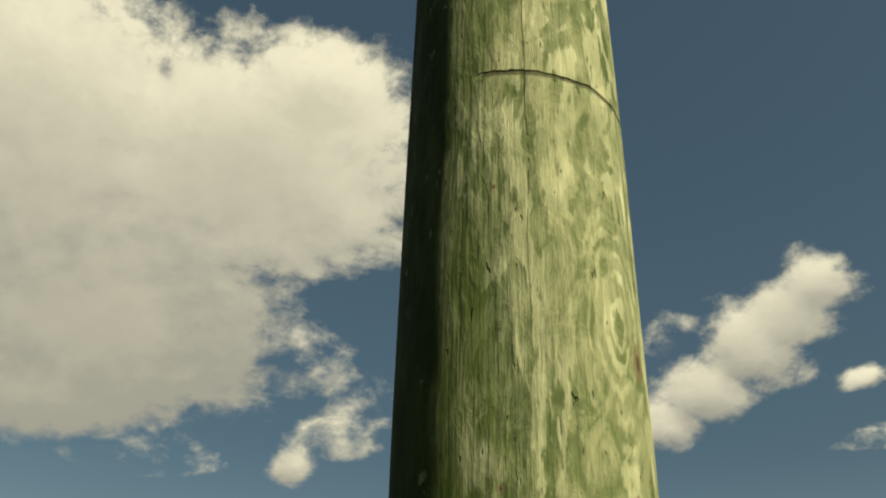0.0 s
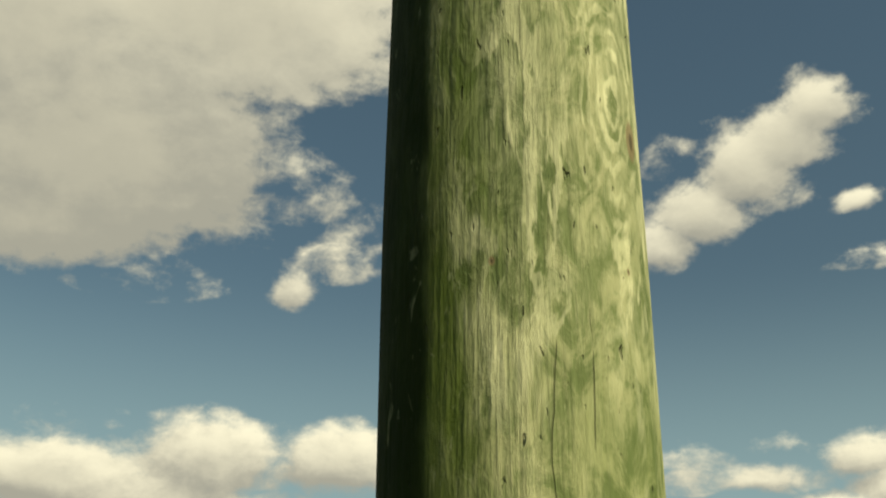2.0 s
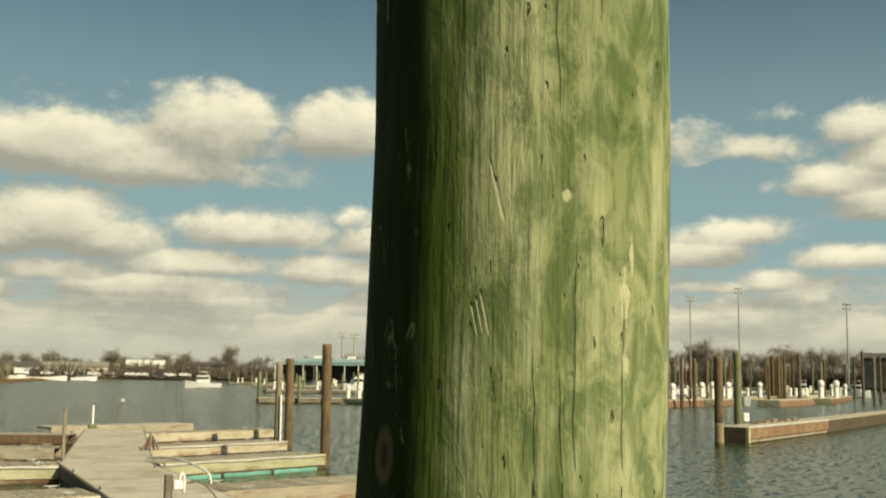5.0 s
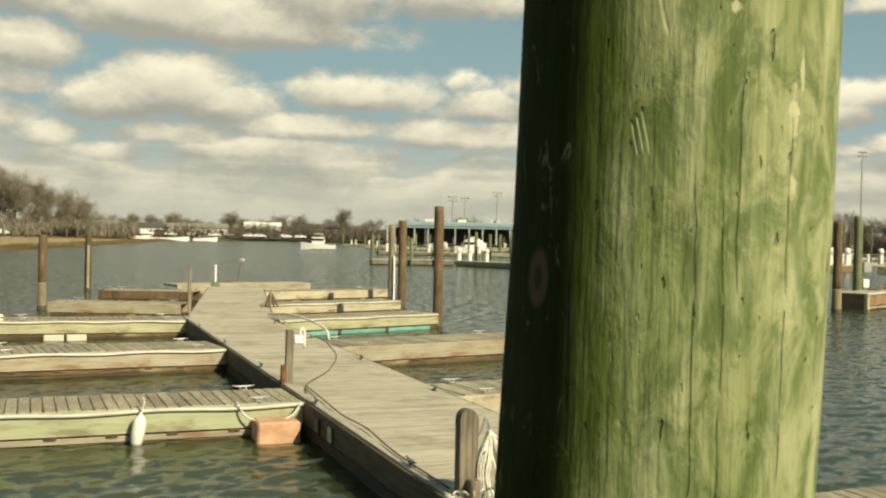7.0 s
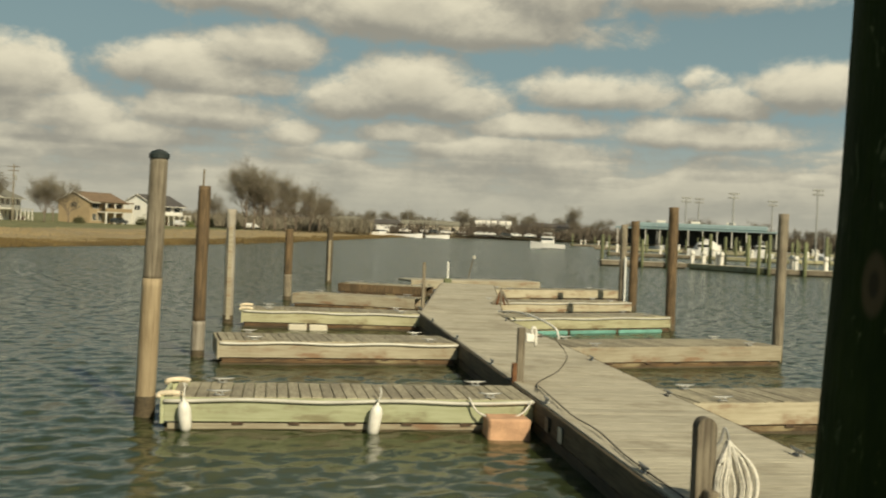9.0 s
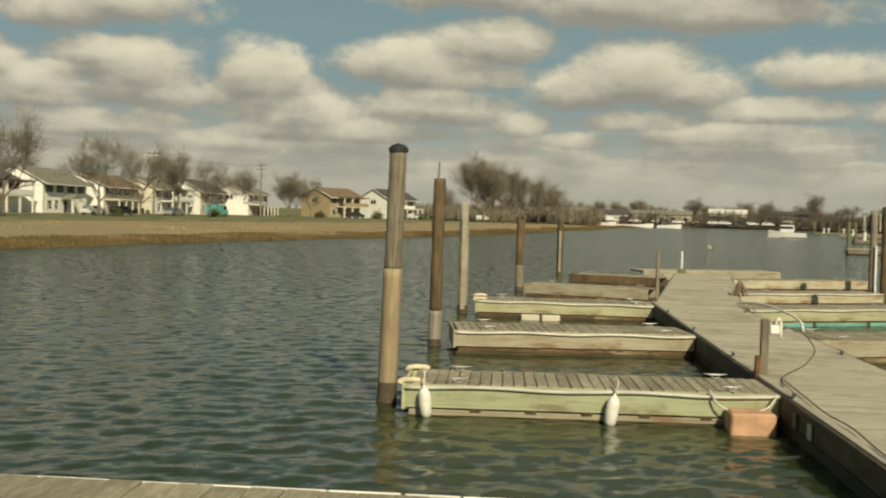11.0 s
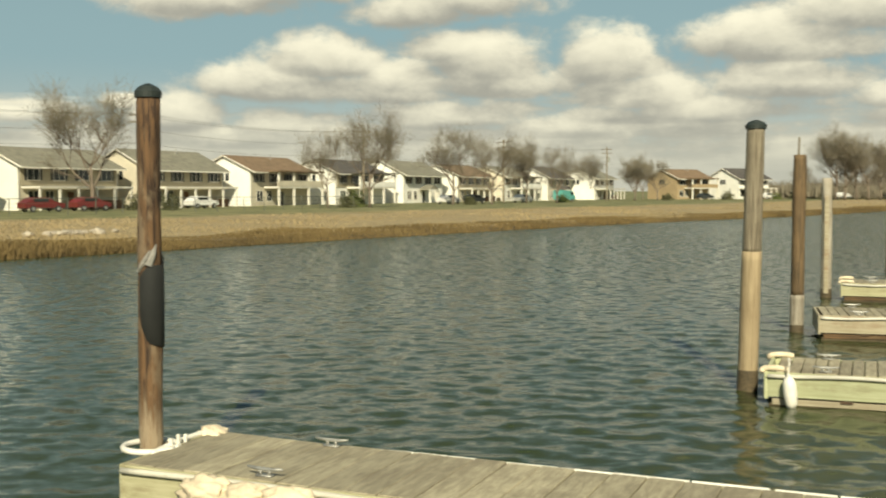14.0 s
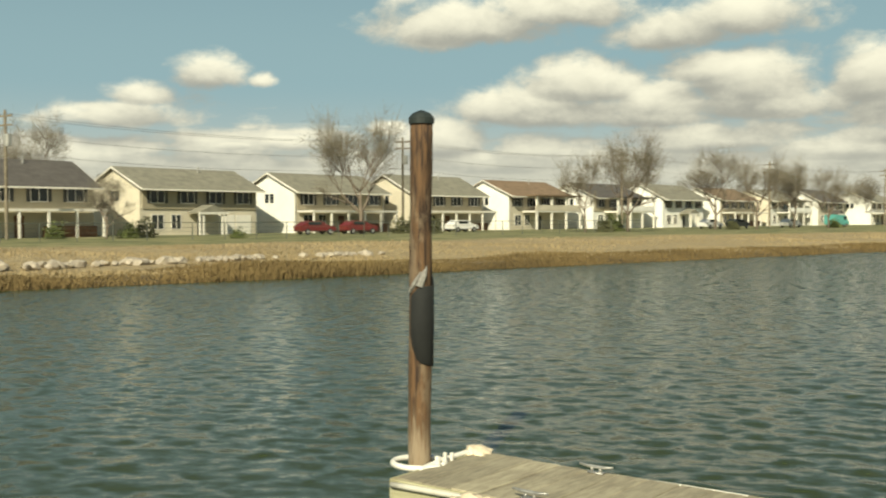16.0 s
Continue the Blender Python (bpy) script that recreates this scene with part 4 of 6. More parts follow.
# near mooring post with its coil of white rope
post = thing("mooring_post", pose(3.40, 8.46, 0), "grey wooden post with rounded top on the walkway", "post")
bm = bmesh.new()
w2, d2 = 0.085, 0.06
prof = [(-w2, 0.3), (w2, 0.3)] + [(w2 * math.cos(a), 1.125 + w2 * math.sin(a)) for a in [math.pi * i / 12 for i in range(13)]]
fr = [bm.verts.new((x, -d2, z)) for x, z in prof]
bk = [bm.verts.new((x, d2, z)) for x, z in prof]
bm.faces.new(fr), bm.faces.new(bk[::-1])
for i in range(len(prof)):
    j = (i + 1) % len(prof)
    bm.faces.new((fr[i], fr[j], bk[j], bk[i]))
bmesh.ops.bevel(bm, geom=[e for e in bm.edges], offset=0.006, segments=1, affect="EDGES")
part("upright", bm, GREY_PILE, post)
part("side_block", boxed(-0.02, 0.075, -0.19, -0.065, 0.3, 0.62, bevel=0.012), GREY_PILE, post, "weathered block bolted to the post")
part("hook", tube(bmesh.new(), curve_pts([(0.09, 0, 0.95), (0.14, -0.01, 1.02), (0.17, -0.01, 1.12), (0.21, -0.01, 1.02), (0.20, -0.01, 0.9)], 5), 0.012, 8), GALV, post, "bent iron hook", smooth=True)
rope = thing("rope_coil", pose(3.40, 8.46, 0), "coil of white rope hanging on the mooring post", "rope")
rnd = random.Random(8)
for k in range(20):
    a, b = 0.09 + 0.004 * k + rnd.uniform(-0.02, 0.02), 0.24 + 0.010 * k + rnd.uniform(-0.03, 0.03)
    low, dep = 0.16 + rnd.uniform(-0.06, 0.10), -0.05 + rnd.uniform(-0.05, 0.05)
    pts = [(0.20, dep * 0.3, 1.0 + rnd.uniform(-0.02, 0.02)), (a + 0.02, dep, 0.82), (a, dep, 0.6), ((a + b) / 2, dep, low), (b + 0.03, dep, 0.58), (b - 0.02, dep, 0.82), (0.205, dep * 0.3, 1.0 + rnd.uniform(-0.02, 0.02))]
    part("loop", tube(bmesh.new(), curve_pts(pts, 6), 0.012, 6), ROPE, rope, smooth=True)
chain = thing("chain", pose(3.3, 8.30, 0.47), "rusty shackles and chain lying by the post", "chain")
for k in range(6):
    pts = [(0.05 * math.cos(a), 0.03 * math.sin(a), 0) for a in [2 * math.pi * i / 12 for i in range(13)]]
    part("link", tube(bmesh.new(), pts, 0.012, 6), GALV, chain, smooth=True, at=pose(-0.1 + 0.07 * k, 0.03 * math.sin(k), 0.03, 90 * (k % 2), 20 * k, 25 * k))

# power post on the walkway with meter box and hose
power = thing("power_post", pose(3.34, 15.46, 0), "thin grey post with an outlet box on the walkway", "post")
part("upright", boxed(-0.055, 0.055, -0.05, 0.05, 0.44, 1.27, bevel=0.01), GREY_PILE, power)
part("brace", boxed(-0.12, -0.05, -0.05, 0.05, 0.44, 0.74, bevel=0.01), RUST, power, "rusty iron brace")
ob = part("outlet_box", boxed(0.06, 0.19, -0.07, 0.06, 1.06, 1.19, bevel=0.015), HOUSE_WHITE, power, "white outlet box")
part("cover", tube(bmesh.new(), curve_pts([(0.15, -0.04, 1.06), (0.15, -0.05, 1.24), (0.18, -0.04, 1.28), (0.215, -0.03, 1.22), (0.215, -0.03, 1.0)], 5), 0.022, 8), WHITE_VINYL, ob, smooth=True)
bm = tube(bmesh.new(), curve_pts([(3.55, 15.45, 1.14), (3.8, 15.7, 1.12), (4.02, 16.0, 1.03), (4.33, 16.5, 0.74), (4.30, 16.7, 0.53), (4.12, 16.4, 0.474), (3.59, 15.31, 0.474), (3.36, 14.3, 0.49)], 8), 0.009, 6)
solo("cable", bm, DARK_ROPE, pose(0, 0, 0), "dark cable curving over the walkway planks", "cable", smooth=True)
bm = tube(bmesh.new(), curve_pts([(3.50, 14.9, 0.485), (3.42, 13.6, 0.495), (3.36, 12.4, 0.495), (3.40, 11.5, 0.495), (3.31, 10.2, 0.495), (3.30, 8.6, 0.495)], 8), 0.009, 6)
solo("hose", bm, DARK_ROPE, pose(0, 0, 0), "dark hose lying along the walkway edge", "hose", smooth=True)
bm = tube(bmesh.new(), curve_pts([(5.5, 28.3, 0.52), (5.75, 27.3, 0.60), (6.0, 26.3, 0.58), (6.3, 25.2, 0.40), (6.35, 24.9, 0.15)], 8), 0.026, 10)
solo("bent_pipe", bm, WHITE_VINYL, pose(0, 0, 0), "white bent pipe lying over the dock corner", "pipe", smooth=True)
bm = tube(bmesh.new(), curve_pts([(2.3, 13.78, 0.48), (2.42, 13.70, 0.30), (2.7, 13.62, 0.22), (3.0, 13.66, 0.30), (3.15, 13.75, 0.46)], 6), 0.013, 6)
solo("dock_line", bm, ROPE, pose(0, 0, 0), "slack white line under the finger's rub strip", "rope", smooth=True)
for x, y, h in ((3.58, 29.7, 1.2), (4.0, 33.2, 1.2)):
    solo("dock_post", boxed(-0.045, 0.045, -0.045, 0.045, 0.44, 0.44 + h, bevel=0.01), GREY_PILE, pose(x, y, 0), "thin grey post on the far walkway", "post", "thin posts")
marker = thing("marker_post", pose(6.45, 44.8, 0), "pale thin marker post with green base", "post")
part("rod", boxed(-0.035, 0.035, -0.035, 0.035, 0.4, 1.35, bevel=0.008), HOUSE_WHITE, marker)
part("foot", boxed(-0.16, 0.16, -0.12, 0.12, 0.4, 0.62, bevel=0.03), GREEN_PILE, marker, "green painted foot")
sign = thing("marker_pole", pose(8.0, 49.0, 0), "thin leaning pole with a small pale flag", "pole")
part("rod", tube(bmesh.new(), [(0, 0, 0.3), (0.25, 0, 1.5)], 0.025, 6), GREY_PILE, sign)
part("flag", boxed(0.20, 0.36, -0.01, 0.01, 1.40, 1.53), RUBBER_STRIP, sign)
junk = thing("broken_bracket", pose(6.3, 32.0, 0.45), "tangle of rusty iron and boards at the walkway bend", "scrap")
for k in range(5):
    part("bar", tube(bmesh.new(), [(-0.3 + 0.12 * k, -0.2, 0.03), (0.05 * k, 0.4 + 0.1 * k, 0.25 + 0.1 * (k % 3))], 0.04, 6), RUST if k % 2 else GREY_PILE, junk)
for k in range(5):
    y = 9.6 + 3.9 * k
    cleat(pose(3.29, y, DECK_Z + 0.024, 0, 0, 90))
    cleat(pose(5.27, y + 0.9, DECK_Z + 0.012, 0, 0, 90))
for y0, y1, mat in ((12.24, 12.40, HOUSE_CREAM), (12.90, 13.06, GREY_PILE)):
    solo("sign_plate", boxed(3.165, 3.178, y0, y1, 0.19, 0.37), mat, pose(0, 0, 0), "small weathered plate on the walkway's dark side", "plate", "side plates")
# flaking white edging on the near finger's far side, canvas bundle on its near corner
edge = random.Random(4)
x = -5.7
while x < 0.5:
    L = edge.uniform(0.25, 0.6)
    solo("edging_strip", tube(bmesh.new(), [(x, 8.20 + edge.uniform(-0.01, 0.01), DECK_Z + 0.005), (x + L, 8.20 + edge.uniform(-0.012, 0.012), DECK_Z + 0.005)], 0.013, 6), WHITE_VINYL, pose(0, 0, 0), "flaking white vinyl edging on the dock", "edging", "edging strips")
    x += L + edge.uniform(0.0, 0.05)
for k, (x, y, sx, sz) in enumerate(((-5.02, 6.82, 0.25, 0.12), (-4.66, 6.81, 0.20, 0.10), (-4.30, 6.81, 0.22, 0.12), (-5.93, 8.16, 0.19, 0.075))):
    bm = bmesh.new()
    bmesh.ops.create_icosphere(bm, subdivisions=4, radius=1.0)
    for v in bm.verts:
        v.co *= 1 + 0.34 * noise.noise(v.co * 2.3 + Vector((k * 5, 0, 0))) + 0.20 * noise.noise(v.co * 6.0 + Vector((0, k * 3, 0)))
        v.co = Vector((v.co.x * sx, v.co.y * 0.12, max(v.co.z, -0.8 if k < 3 else -0.3) * sz))
    solo("dock_bumper", bm, CANVAS, pose(x, y, DECK_Z - (0.075 if k < 3 else -0.01), 0, 0, 8 * k if k < 3 else -35), "crumpled cream canvas bumper on the dock edge", "bumper", "canvas bumpers", smooth=True)
rail = thing("edge_rail", pose(-5.96, 0, DECK_Z), "white tube rail along the dock's end beside the pile", "rail")
part("tube", tube(bmesh.new(), curve_pts([(0.02, 7.30, 0.02), (0.0, 7.6, 0.035), (-0.02, 7.95, 0.035), (0.0, 8.14, 0.03)], 6), 0.026, 8), WHITE_VINYL, rail, smooth=True)
for k in range(3):
    part("clip", boxed(0.03, 0.06, 7.52 + 0.1 * k, 7.545 + 0.1 * k, 0.02, 0.10 + 0.02 * (k % 2), bevel=0.004), WHITE_VINYL, rail)


# ---- trees ----
def tree_meshes(seed, height, spread, dens=1.0):
    """A bare winter tree: trunk and limbs as tapered tubes, and a crown of fine twigs."""
    rnd = random.Random(seed)
    bm = bmesh.new()
    tv, tf = [], []

    def twig(p, d, L):
        side = d.cross(Vector((rnd.uniform(-1, 1), rnd.uniform(-1, 1), rnd.uniform(-1, 1)))).normalized() * (0.006 + 0.003 * rnd.random()) * height / 8
        q, i = p + d * L, len(tv)
        tv.extend([tuple(p - side), tuple(p + side), tuple(q + side * 0.4), tuple(q - side * 0.4)])
        tf.append((i, i + 1, i + 2, i + 3))

    def branch(p, d, L, r, level):
        pts, rad = [p], [r]
        steps = 4
        for s in range(steps):
            d = (d + Vector((rnd.uniform(-1, 1), rnd.uniform(-1, 1), rnd.uniform(-0.6, 0.9))) * 0.15 + Vector((0, 0, 0.04))).normalized()
            p = p + d * L / steps
            pts.append(p)
            rad.append(r * (1 - 0.5 * (s + 1) / steps))
        tube(bm, pts, rad, 7 if level == 0 else 5 if level < 3 else 3)
        if level >= 2:
            for _ in range(int((6, 9, 9)[level - 2] * dens)):
                k = rnd.randrange(1, 5)
                twig(pts[k], (d * 0.8 + Vector((rnd.uniform(-1, 1), rnd.uniform(-1, 1), rnd.uniform(-0.7, 1.0)))).normalized(), min(L, 1.1) * rnd.uniform(0.5, 1.2))
        if level >= 4:
            return
        kids = (7, 5, 5, 4)[level]
        for j in range(kids):
            k = rnd.choice((2, 3, 4, 4)) if level else rnd.choice((2, 3, 4, 4, 4))
            out = Vector((rnd.uniform(-1, 1), rnd.uniform(-1, 1), 0)).normalized()
            nd = (d * (0.6 if level == 0 else 0.85) + out * spread * rnd.uniform(0.25, 1.15) + Vector((0, 0, rnd.uniform(-0.35, 0.35) if level else 0.1))).normalized()
            branch(pts[k], nd, L * rnd.uniform(0.64, 0.84), rad[k] * 0.68, level + 1)

    branch(Vector((0, 0, -0.1)), Vector((0, 0, 1)), height * 0.30, height * 0.020, 0)
    top = max(v[2] for v in tv)
    wide = 0.5 * (max(v[0] for v in tv) - min(v[0] for v in tv))
    kx, kz = 0.43 * height / wide, height / top
    bmesh.ops.transform(bm, matrix=Matrix.Diagonal((kx, kx, kz, 1)), verts=bm.verts)
    return mesh_of(bm, "trunk", BARK, True), raw("crown", [(x * kx, y * kx, z * kz) for x, y, z in tv], tf, TWIG)


TREES = [tree_meshes(s, 10.0, sp, dn) for s, sp, dn in ((11, 0.95, 0.6), (23, 1.15, 0.65), (37, 0.9, 0.6), (41, 1.2, 0.8))]


def tree(x, y, z, h, kind, turn, label="bare winter tree with fine twigs", wide=1.0):
    t = thing("tree", pose(x, y, z, 0, 0, turn) @ Matrix.Diagonal((h / 10 * wide, h / 10 * wide, h / 10, 1)), label, "tree", "bare trees")
    part("trunk", TREES[kind][0], None, t)
    part("crown", TREES[kind][1], None, t)
    return t


for x, y, h, k, a, wd in ((-80, 90, 14.0, 0, 0, 1.0), (-62, 120.4, 12.4, 0, 140, 0.9), (-64.5, 114, 10.0, 1, 80, 0.8), (-62, 148, 12.2, 1, 10, 1.15), (-57.5, 153, 11.0, 0, 150, 1.0),
                          (-58, 171, 11.2, 3, 60, 1.0), (-54, 176, 10.0, 1, 200, 1.0), (-51.4, 224, 10.0, 3, 90, 1.15), (-47, 226, 9.0, 1, 30, 1.0), (-12.5, 256, 16.5, 3, 20, 1.0), (-8.0, 258, 15.0, 1, 120, 1.0),
                          (-3.0, 262, 13.0, 3, 200, 1.0), (3.0, 272, 11.5, 1, 250, 1.0), (8.0, 280, 9.5, 3, 300, 1.1), (-5.5, 259, 14.0, 1, 65, 1.15), (-0.5, 266, 12.0, 0, 140, 1.15), (5.5, 276, 10.0, 1, 10, 1.2), (-10.5, 255, 15.0, 0, 230, 1.1), (-82, 57.6, 6.0, 1, 30, 1.1), (-112, 69, 14.0, 1, 77, 1.0), (-100, 200, 12.0, 0, 15, 1.0),
                          (-58, 262, 10.0, 1, 45, 1.0), (-66, 240, 11.0, 0, 95, 1.0), (-22, 292, 9.0, 3, 10, 1.0)):
    tree(x, y, 0.9, h * 1.1, k, a, wide=wd)
rnd = random.Random(77)
for k in range(96):
    az = -54 + 56.0 * k / 95 + rnd.uniform(-0.3, 0.3)
    d = rnd.uniform(418, 470)
    tall = 1.0 if az > -30 else 1.6
    tree(d * math.sin(radians(-az)), d * math.cos(radians(-az)), 1.6, tall * rnd.uniform(6.5, 10.5) * (1.15 if rnd.random() < 0.2 else 1.0), rnd.randrange(4), rnd.uniform(0, 360), "bare tree in the far wood", rnd.uniform(1.0, 1.5))
tree(106, 396, 1.6, 13.5, 0, 20, "tall bare tree above the far wood", 1.0)
for x, y, h in ((44, 412, 9.5), (65, 417, 11.0), (28, 415, 9.0)):
    tree(x, y, 1.6, h, 3, x * 7, "broad bare tree on the far shore", 1.25)


# ---- the far undergrowth that closes the view below the trees ----
def thicket(name, mat, count, az0, az1, d0, d1, h0, h1, label, seed):
    rnd = random.Random(seed)
    v, f = [], []
    for _ in range(count):
        az, d = radians(rnd.uniform(az0, az1)), rnd.uniform(d0, d1)
        x, y = -d * math.sin(az), d * math.cos(az)
        h = (h0 + (h1 - h0) * rnd.random()) * (0.6 + 0.9 * abs(noise.noise((x * 0.05, y * 0.05, seed))))
        a, wd = rnd.uniform(0, math.pi), rnd.uniform(0.06, 0.3)
        zb = 1.3 + rnd.uniform(-0.3, 0.3)
        lx, ly = rnd.uniform(-0.5, 0.5) * h, rnd.uniform(-0.5, 0.5) * h
        i = len(v)
        v += [(x - wd * math.cos(a), y - wd * math.sin(a), zb), (x + wd * math.cos(a), y + wd * math.sin(a), zb), (x + lx, y + ly, zb + h)]
        f.append((i, i + 1, i + 2))
    return tagged(new(name, raw(name, v, f, mat)), label, "undergrowth", kind="stuff")


thicket("far_undergrowth", DARK_TWIG, 70000, -56, 4, 404, 470, 2.8, 7.0, "dense brown winter undergrowth on the far shore", 9)
thicket("far_hedge", HEDGE, 9000, -56, 3, 408, 450, 1.5, 4.5, "dark evergreen scrub on the far shore", 10)
thicket("far_wood", DARK_TWIG, 32000, -56, -30, 404, 460, 3.5, 9.0, "tall dense winter wood behind the marina", 14)
thicket("shore_scrub", TWIG, 14000, -4, 9, 285, 345, 1.5, 5.0, "brown winter scrub along the shore", 13)

# ---- houses ----
def window(parent, x, y, z, w, h, shutters=False):
    """A framed window that faces -y, with its pane set back."""
    fr = bmesh.new()
    for a in ((x - w / 2 - 0.07, x - w / 2, z - 0.07, z + h + 0.07), (x + w / 2, x + w / 2 + 0.07, z - 0.07, z + h + 0.07), (x - w / 2, x + w / 2, z - 0.07, z), (x - w / 2, x + w / 2, z + h, z + h + 0.07), (x - 0.03, x + 0.03, z, z + h)):
        box(fr, a[0], a[1], y - 0.06, y + 0.02, a[2], a[3])
    wd = part("window", fr, TRIM, parent)
    part("pane", boxed(x - w / 2, x + w / 2, y - 0.02, y + 0.01, z, z + h), GLASS, wd)
    if shutters:
        for s in (-1, 1):
            xs = x + s * (w / 2 + 0.27)
            part("shutter", boxed(xs - 0.19, xs + 0.19, y - 0.05, y - 0.004, z - 0.05, z + h + 0.05), DARK_WALL, wd)


def house(x, y, turn, L=16.0, depth=9.0, siding=HOUSE_CREAM, gable=HOUSE_WHITE, upper=None, roof=ROOF_GREY, style=0, label="", eave=5.3, ridge=7.3):
    """A two-storey house: front along local x facing -y, gable ends at both sides, low ridge along the front."""
    t = thing("house", pose(x, y, 0.95, 0, 0, turn), label, "house", "houses along the shore")
    h2 = L / 2
    part("front_wall", boxed(-h2 + 0.16, h2 - 0.16, 0, 0.25, -0.4, eave), siding, t)
    part("back_wall", boxed(-h2 + 0.16, h2 - 0.16, depth - 0.25, depth, -0.4, eave), siding, t)
    for s in (-1, 1):
        bm = bmesh.new()
        xs = s * (h2 - 0.15)
        prof = [(0, -0.4), (depth, -0.4), (depth, eave), (depth / 2, ridge - 0.1), (0, eave)]
        a = [bm.verts.new((xs - 0.15, py, pz)) for py, pz in prof]
        b = [bm.verts.new((xs + 0.15, py, pz)) for py, pz in prof]
        bm.faces.new(a[::-1]), bm.faces.new(b)
        for i in range(5):
            j = (i + 1) % 5
            bm.faces.new((a[i], a[j], b[j], b[i]))
        gw = part("gable_wall", bm, gable, t)
        for wy in (depth * 0.5 - 0.45, depth * 0.5 + 0.45):
            part("window", boxed(xs - 0.19, xs + 0.19, wy - 0.32, wy + 0.32, 3.7, 4.8), GLASS, gw)
    bm = bmesh.new()
    o, th = 1.1, 0.18
    slope = (ridge - eave) / (depth / 2)
    prof = [(-o, eave - o * slope), (depth / 2, ridge), (depth + o, eave - o * slope), (depth + o, eave - o * slope + th), (depth / 2, ridge + th), (-o, eave - o * slope + th)]
    a = [bm.verts.new((-h2 - 0.4, py, pz)) for py, pz in prof]
    b = [bm.verts.new((h2 + 0.4, py, pz)) for py, pz in prof]
    bm.faces.new((a[0], a[1], a[4], a[5])), bm.faces.new((a[1], a[2], a[3], a[4])), bm.faces.new((b[5], b[4], b[1], b[0])), bm.faces.new((b[4], b[3], b[2], b[1]))
    for i in range(6):
        j = (i + 1) % 6
        bm.faces.new((a[i], b[i], b[j], a[j]))
    rf = part("roof", bm, roof, t)
    for s in (-1, 1):
        for y0, y1 in ((-o, depth / 2), (depth / 2, depth + o)):
            z0, z1 = (eave - o * slope, ridge) if y0 < 0 else (ridge, eave - o * slope)
            part("barge_board", tube(bmesh.new(), [(s * (h2 + 0.42), y0, z0 + 0.05), (s * (h2 + 0.42), y1, z1 + 0.05)], 0.11, 4), TRIM, rf)
    part("gutter", boxed(-h2 - 0.3, h2 + 0.3, -o - 0.12, -o - 0.004, eave - o * slope - 0.02, eave - o * slope + 0.14), TRIM, rf)
    part("vent_pipe", tube(bmesh.new(), [(h2 * 0.3, depth * 0.4, ridge - 0.5), (h2 * 0.3, depth * 0.4, ridge + 0.45)], 0.09, 6), GALV, rf)
    if upper:
        part("upper_siding", boxed(-h2 + 0.3, h2 - 0.3, -0.14, -0.003, 2.85, eave - 0.15), upper, t, "darker upper storey siding")
    yw = -0.15 if upper else 0.0
    n = 4 if L > 13 else 3
    for k in range(n):
        window(t, -h2 + L * (k + 0.55) / (n + 0.1), yw, 3.5, 1.7, 1.25, True)
    window(t, -h2 * 0.72, 0.0, 0.7, 1.5, 1.5)
    window(t, -h2 * 0.42, 0.0, 0.7, 1.2, 1.5)
    part("door", boxed(-0.55, 0.45, -0.07, 0.04, 0.0, 2.1), DARK_WALL if style != 1 else HOUSE_BROWN, t)
    if style == 0:        # small gabled entry porch with white columns, white garage doors
        bm = bmesh.new()
        v = [bm.verts.new(p) for p in ((-2.0, -2.2, 2.5), (0, -2.2, 3.3), (2.0, -2.2, 2.5), (-2.0, -0.2, 2.5), (0, -0.2, 3.3), (2.0, -0.2, 2.5), (-2.0, -2.2, 2.35), (2.0, -2.2, 2.35), (-2.0, -0.2, 2.35), (2.0, -0.2, 2.35))]
        for f in ((0, 1, 4, 3), (1, 2, 5, 4), (0, 6, 7, 2, 1), (3, 4, 5, 9, 8), (6, 8, 9, 7), (0, 3, 8, 6), (2, 7, 9, 5)):
            bm.faces.new([v[i] for i in f])
        part("porch_roof", bm, roof, t)
        part("porch_beam", boxed(-2.05, 2.05, -2.3, -2.205, 2.25, 2.5), TRIM, t)
        for cx in (-1.8, -1.3, 1.3, 1.8):
            part("column", boxed(cx - 0.09, cx + 0.09, -2.2, -2.02, -0.3, 2.3), TRIM, t)
        for gx in (h2 * 0.45, h2 * 0.75):
            part("garage_door", boxed(gx - 1.1, gx + 1.1, -0.1, 0.05, 0.0, 2.2), TRIM, t)
    elif style == 1:      # long lean-to porch roof across the front
        part("porch_roof", boxed(-h2 + 0.3, h2 - 0.4, -3.0, -0.2, 2.55, 2.75), TRIM, t, "pale flat porch roof")
        for k in range(6):
            cx = -h2 + 0.5 + (L - 1.2) * k / 5
            part("column", boxed(cx - 0.1, cx + 0.1, -2.95, -2.75, -0.3, 2.55), TRIM, t)
        part("low_wall", boxed(h2 * 0.2, h2 - 0.6, -1.5, -1.3, -0.3, 1.1), HOUSE_BROWN, t)
    else:                 # two-storey balcony with tall white columns
        part("balcony", boxed(-h2 * 0.6, h2 - 0.4, -2.6, -0.16, 2.6, 2.85), TRIM, t)
        part("parapet", boxed(-h2 * 0.6, h2 - 0.4, -2.66, -2.55, 2.85, 3.7), siding, t)
        part("upper_roof", boxed(-h2 * 0.65, h2 - 0.2, -2.9, -0.76, eave - 0.3, eave - 0.1), roof, t)
        for k in range(4):
            cx = -h2 * 0.55 + (h2 * 1.5) * k / 3
            part("column", boxed(cx - 0.14, cx + 0.14, -2.62, -2.34, -0.3, eave - 0.3), TRIM, t)
    return t


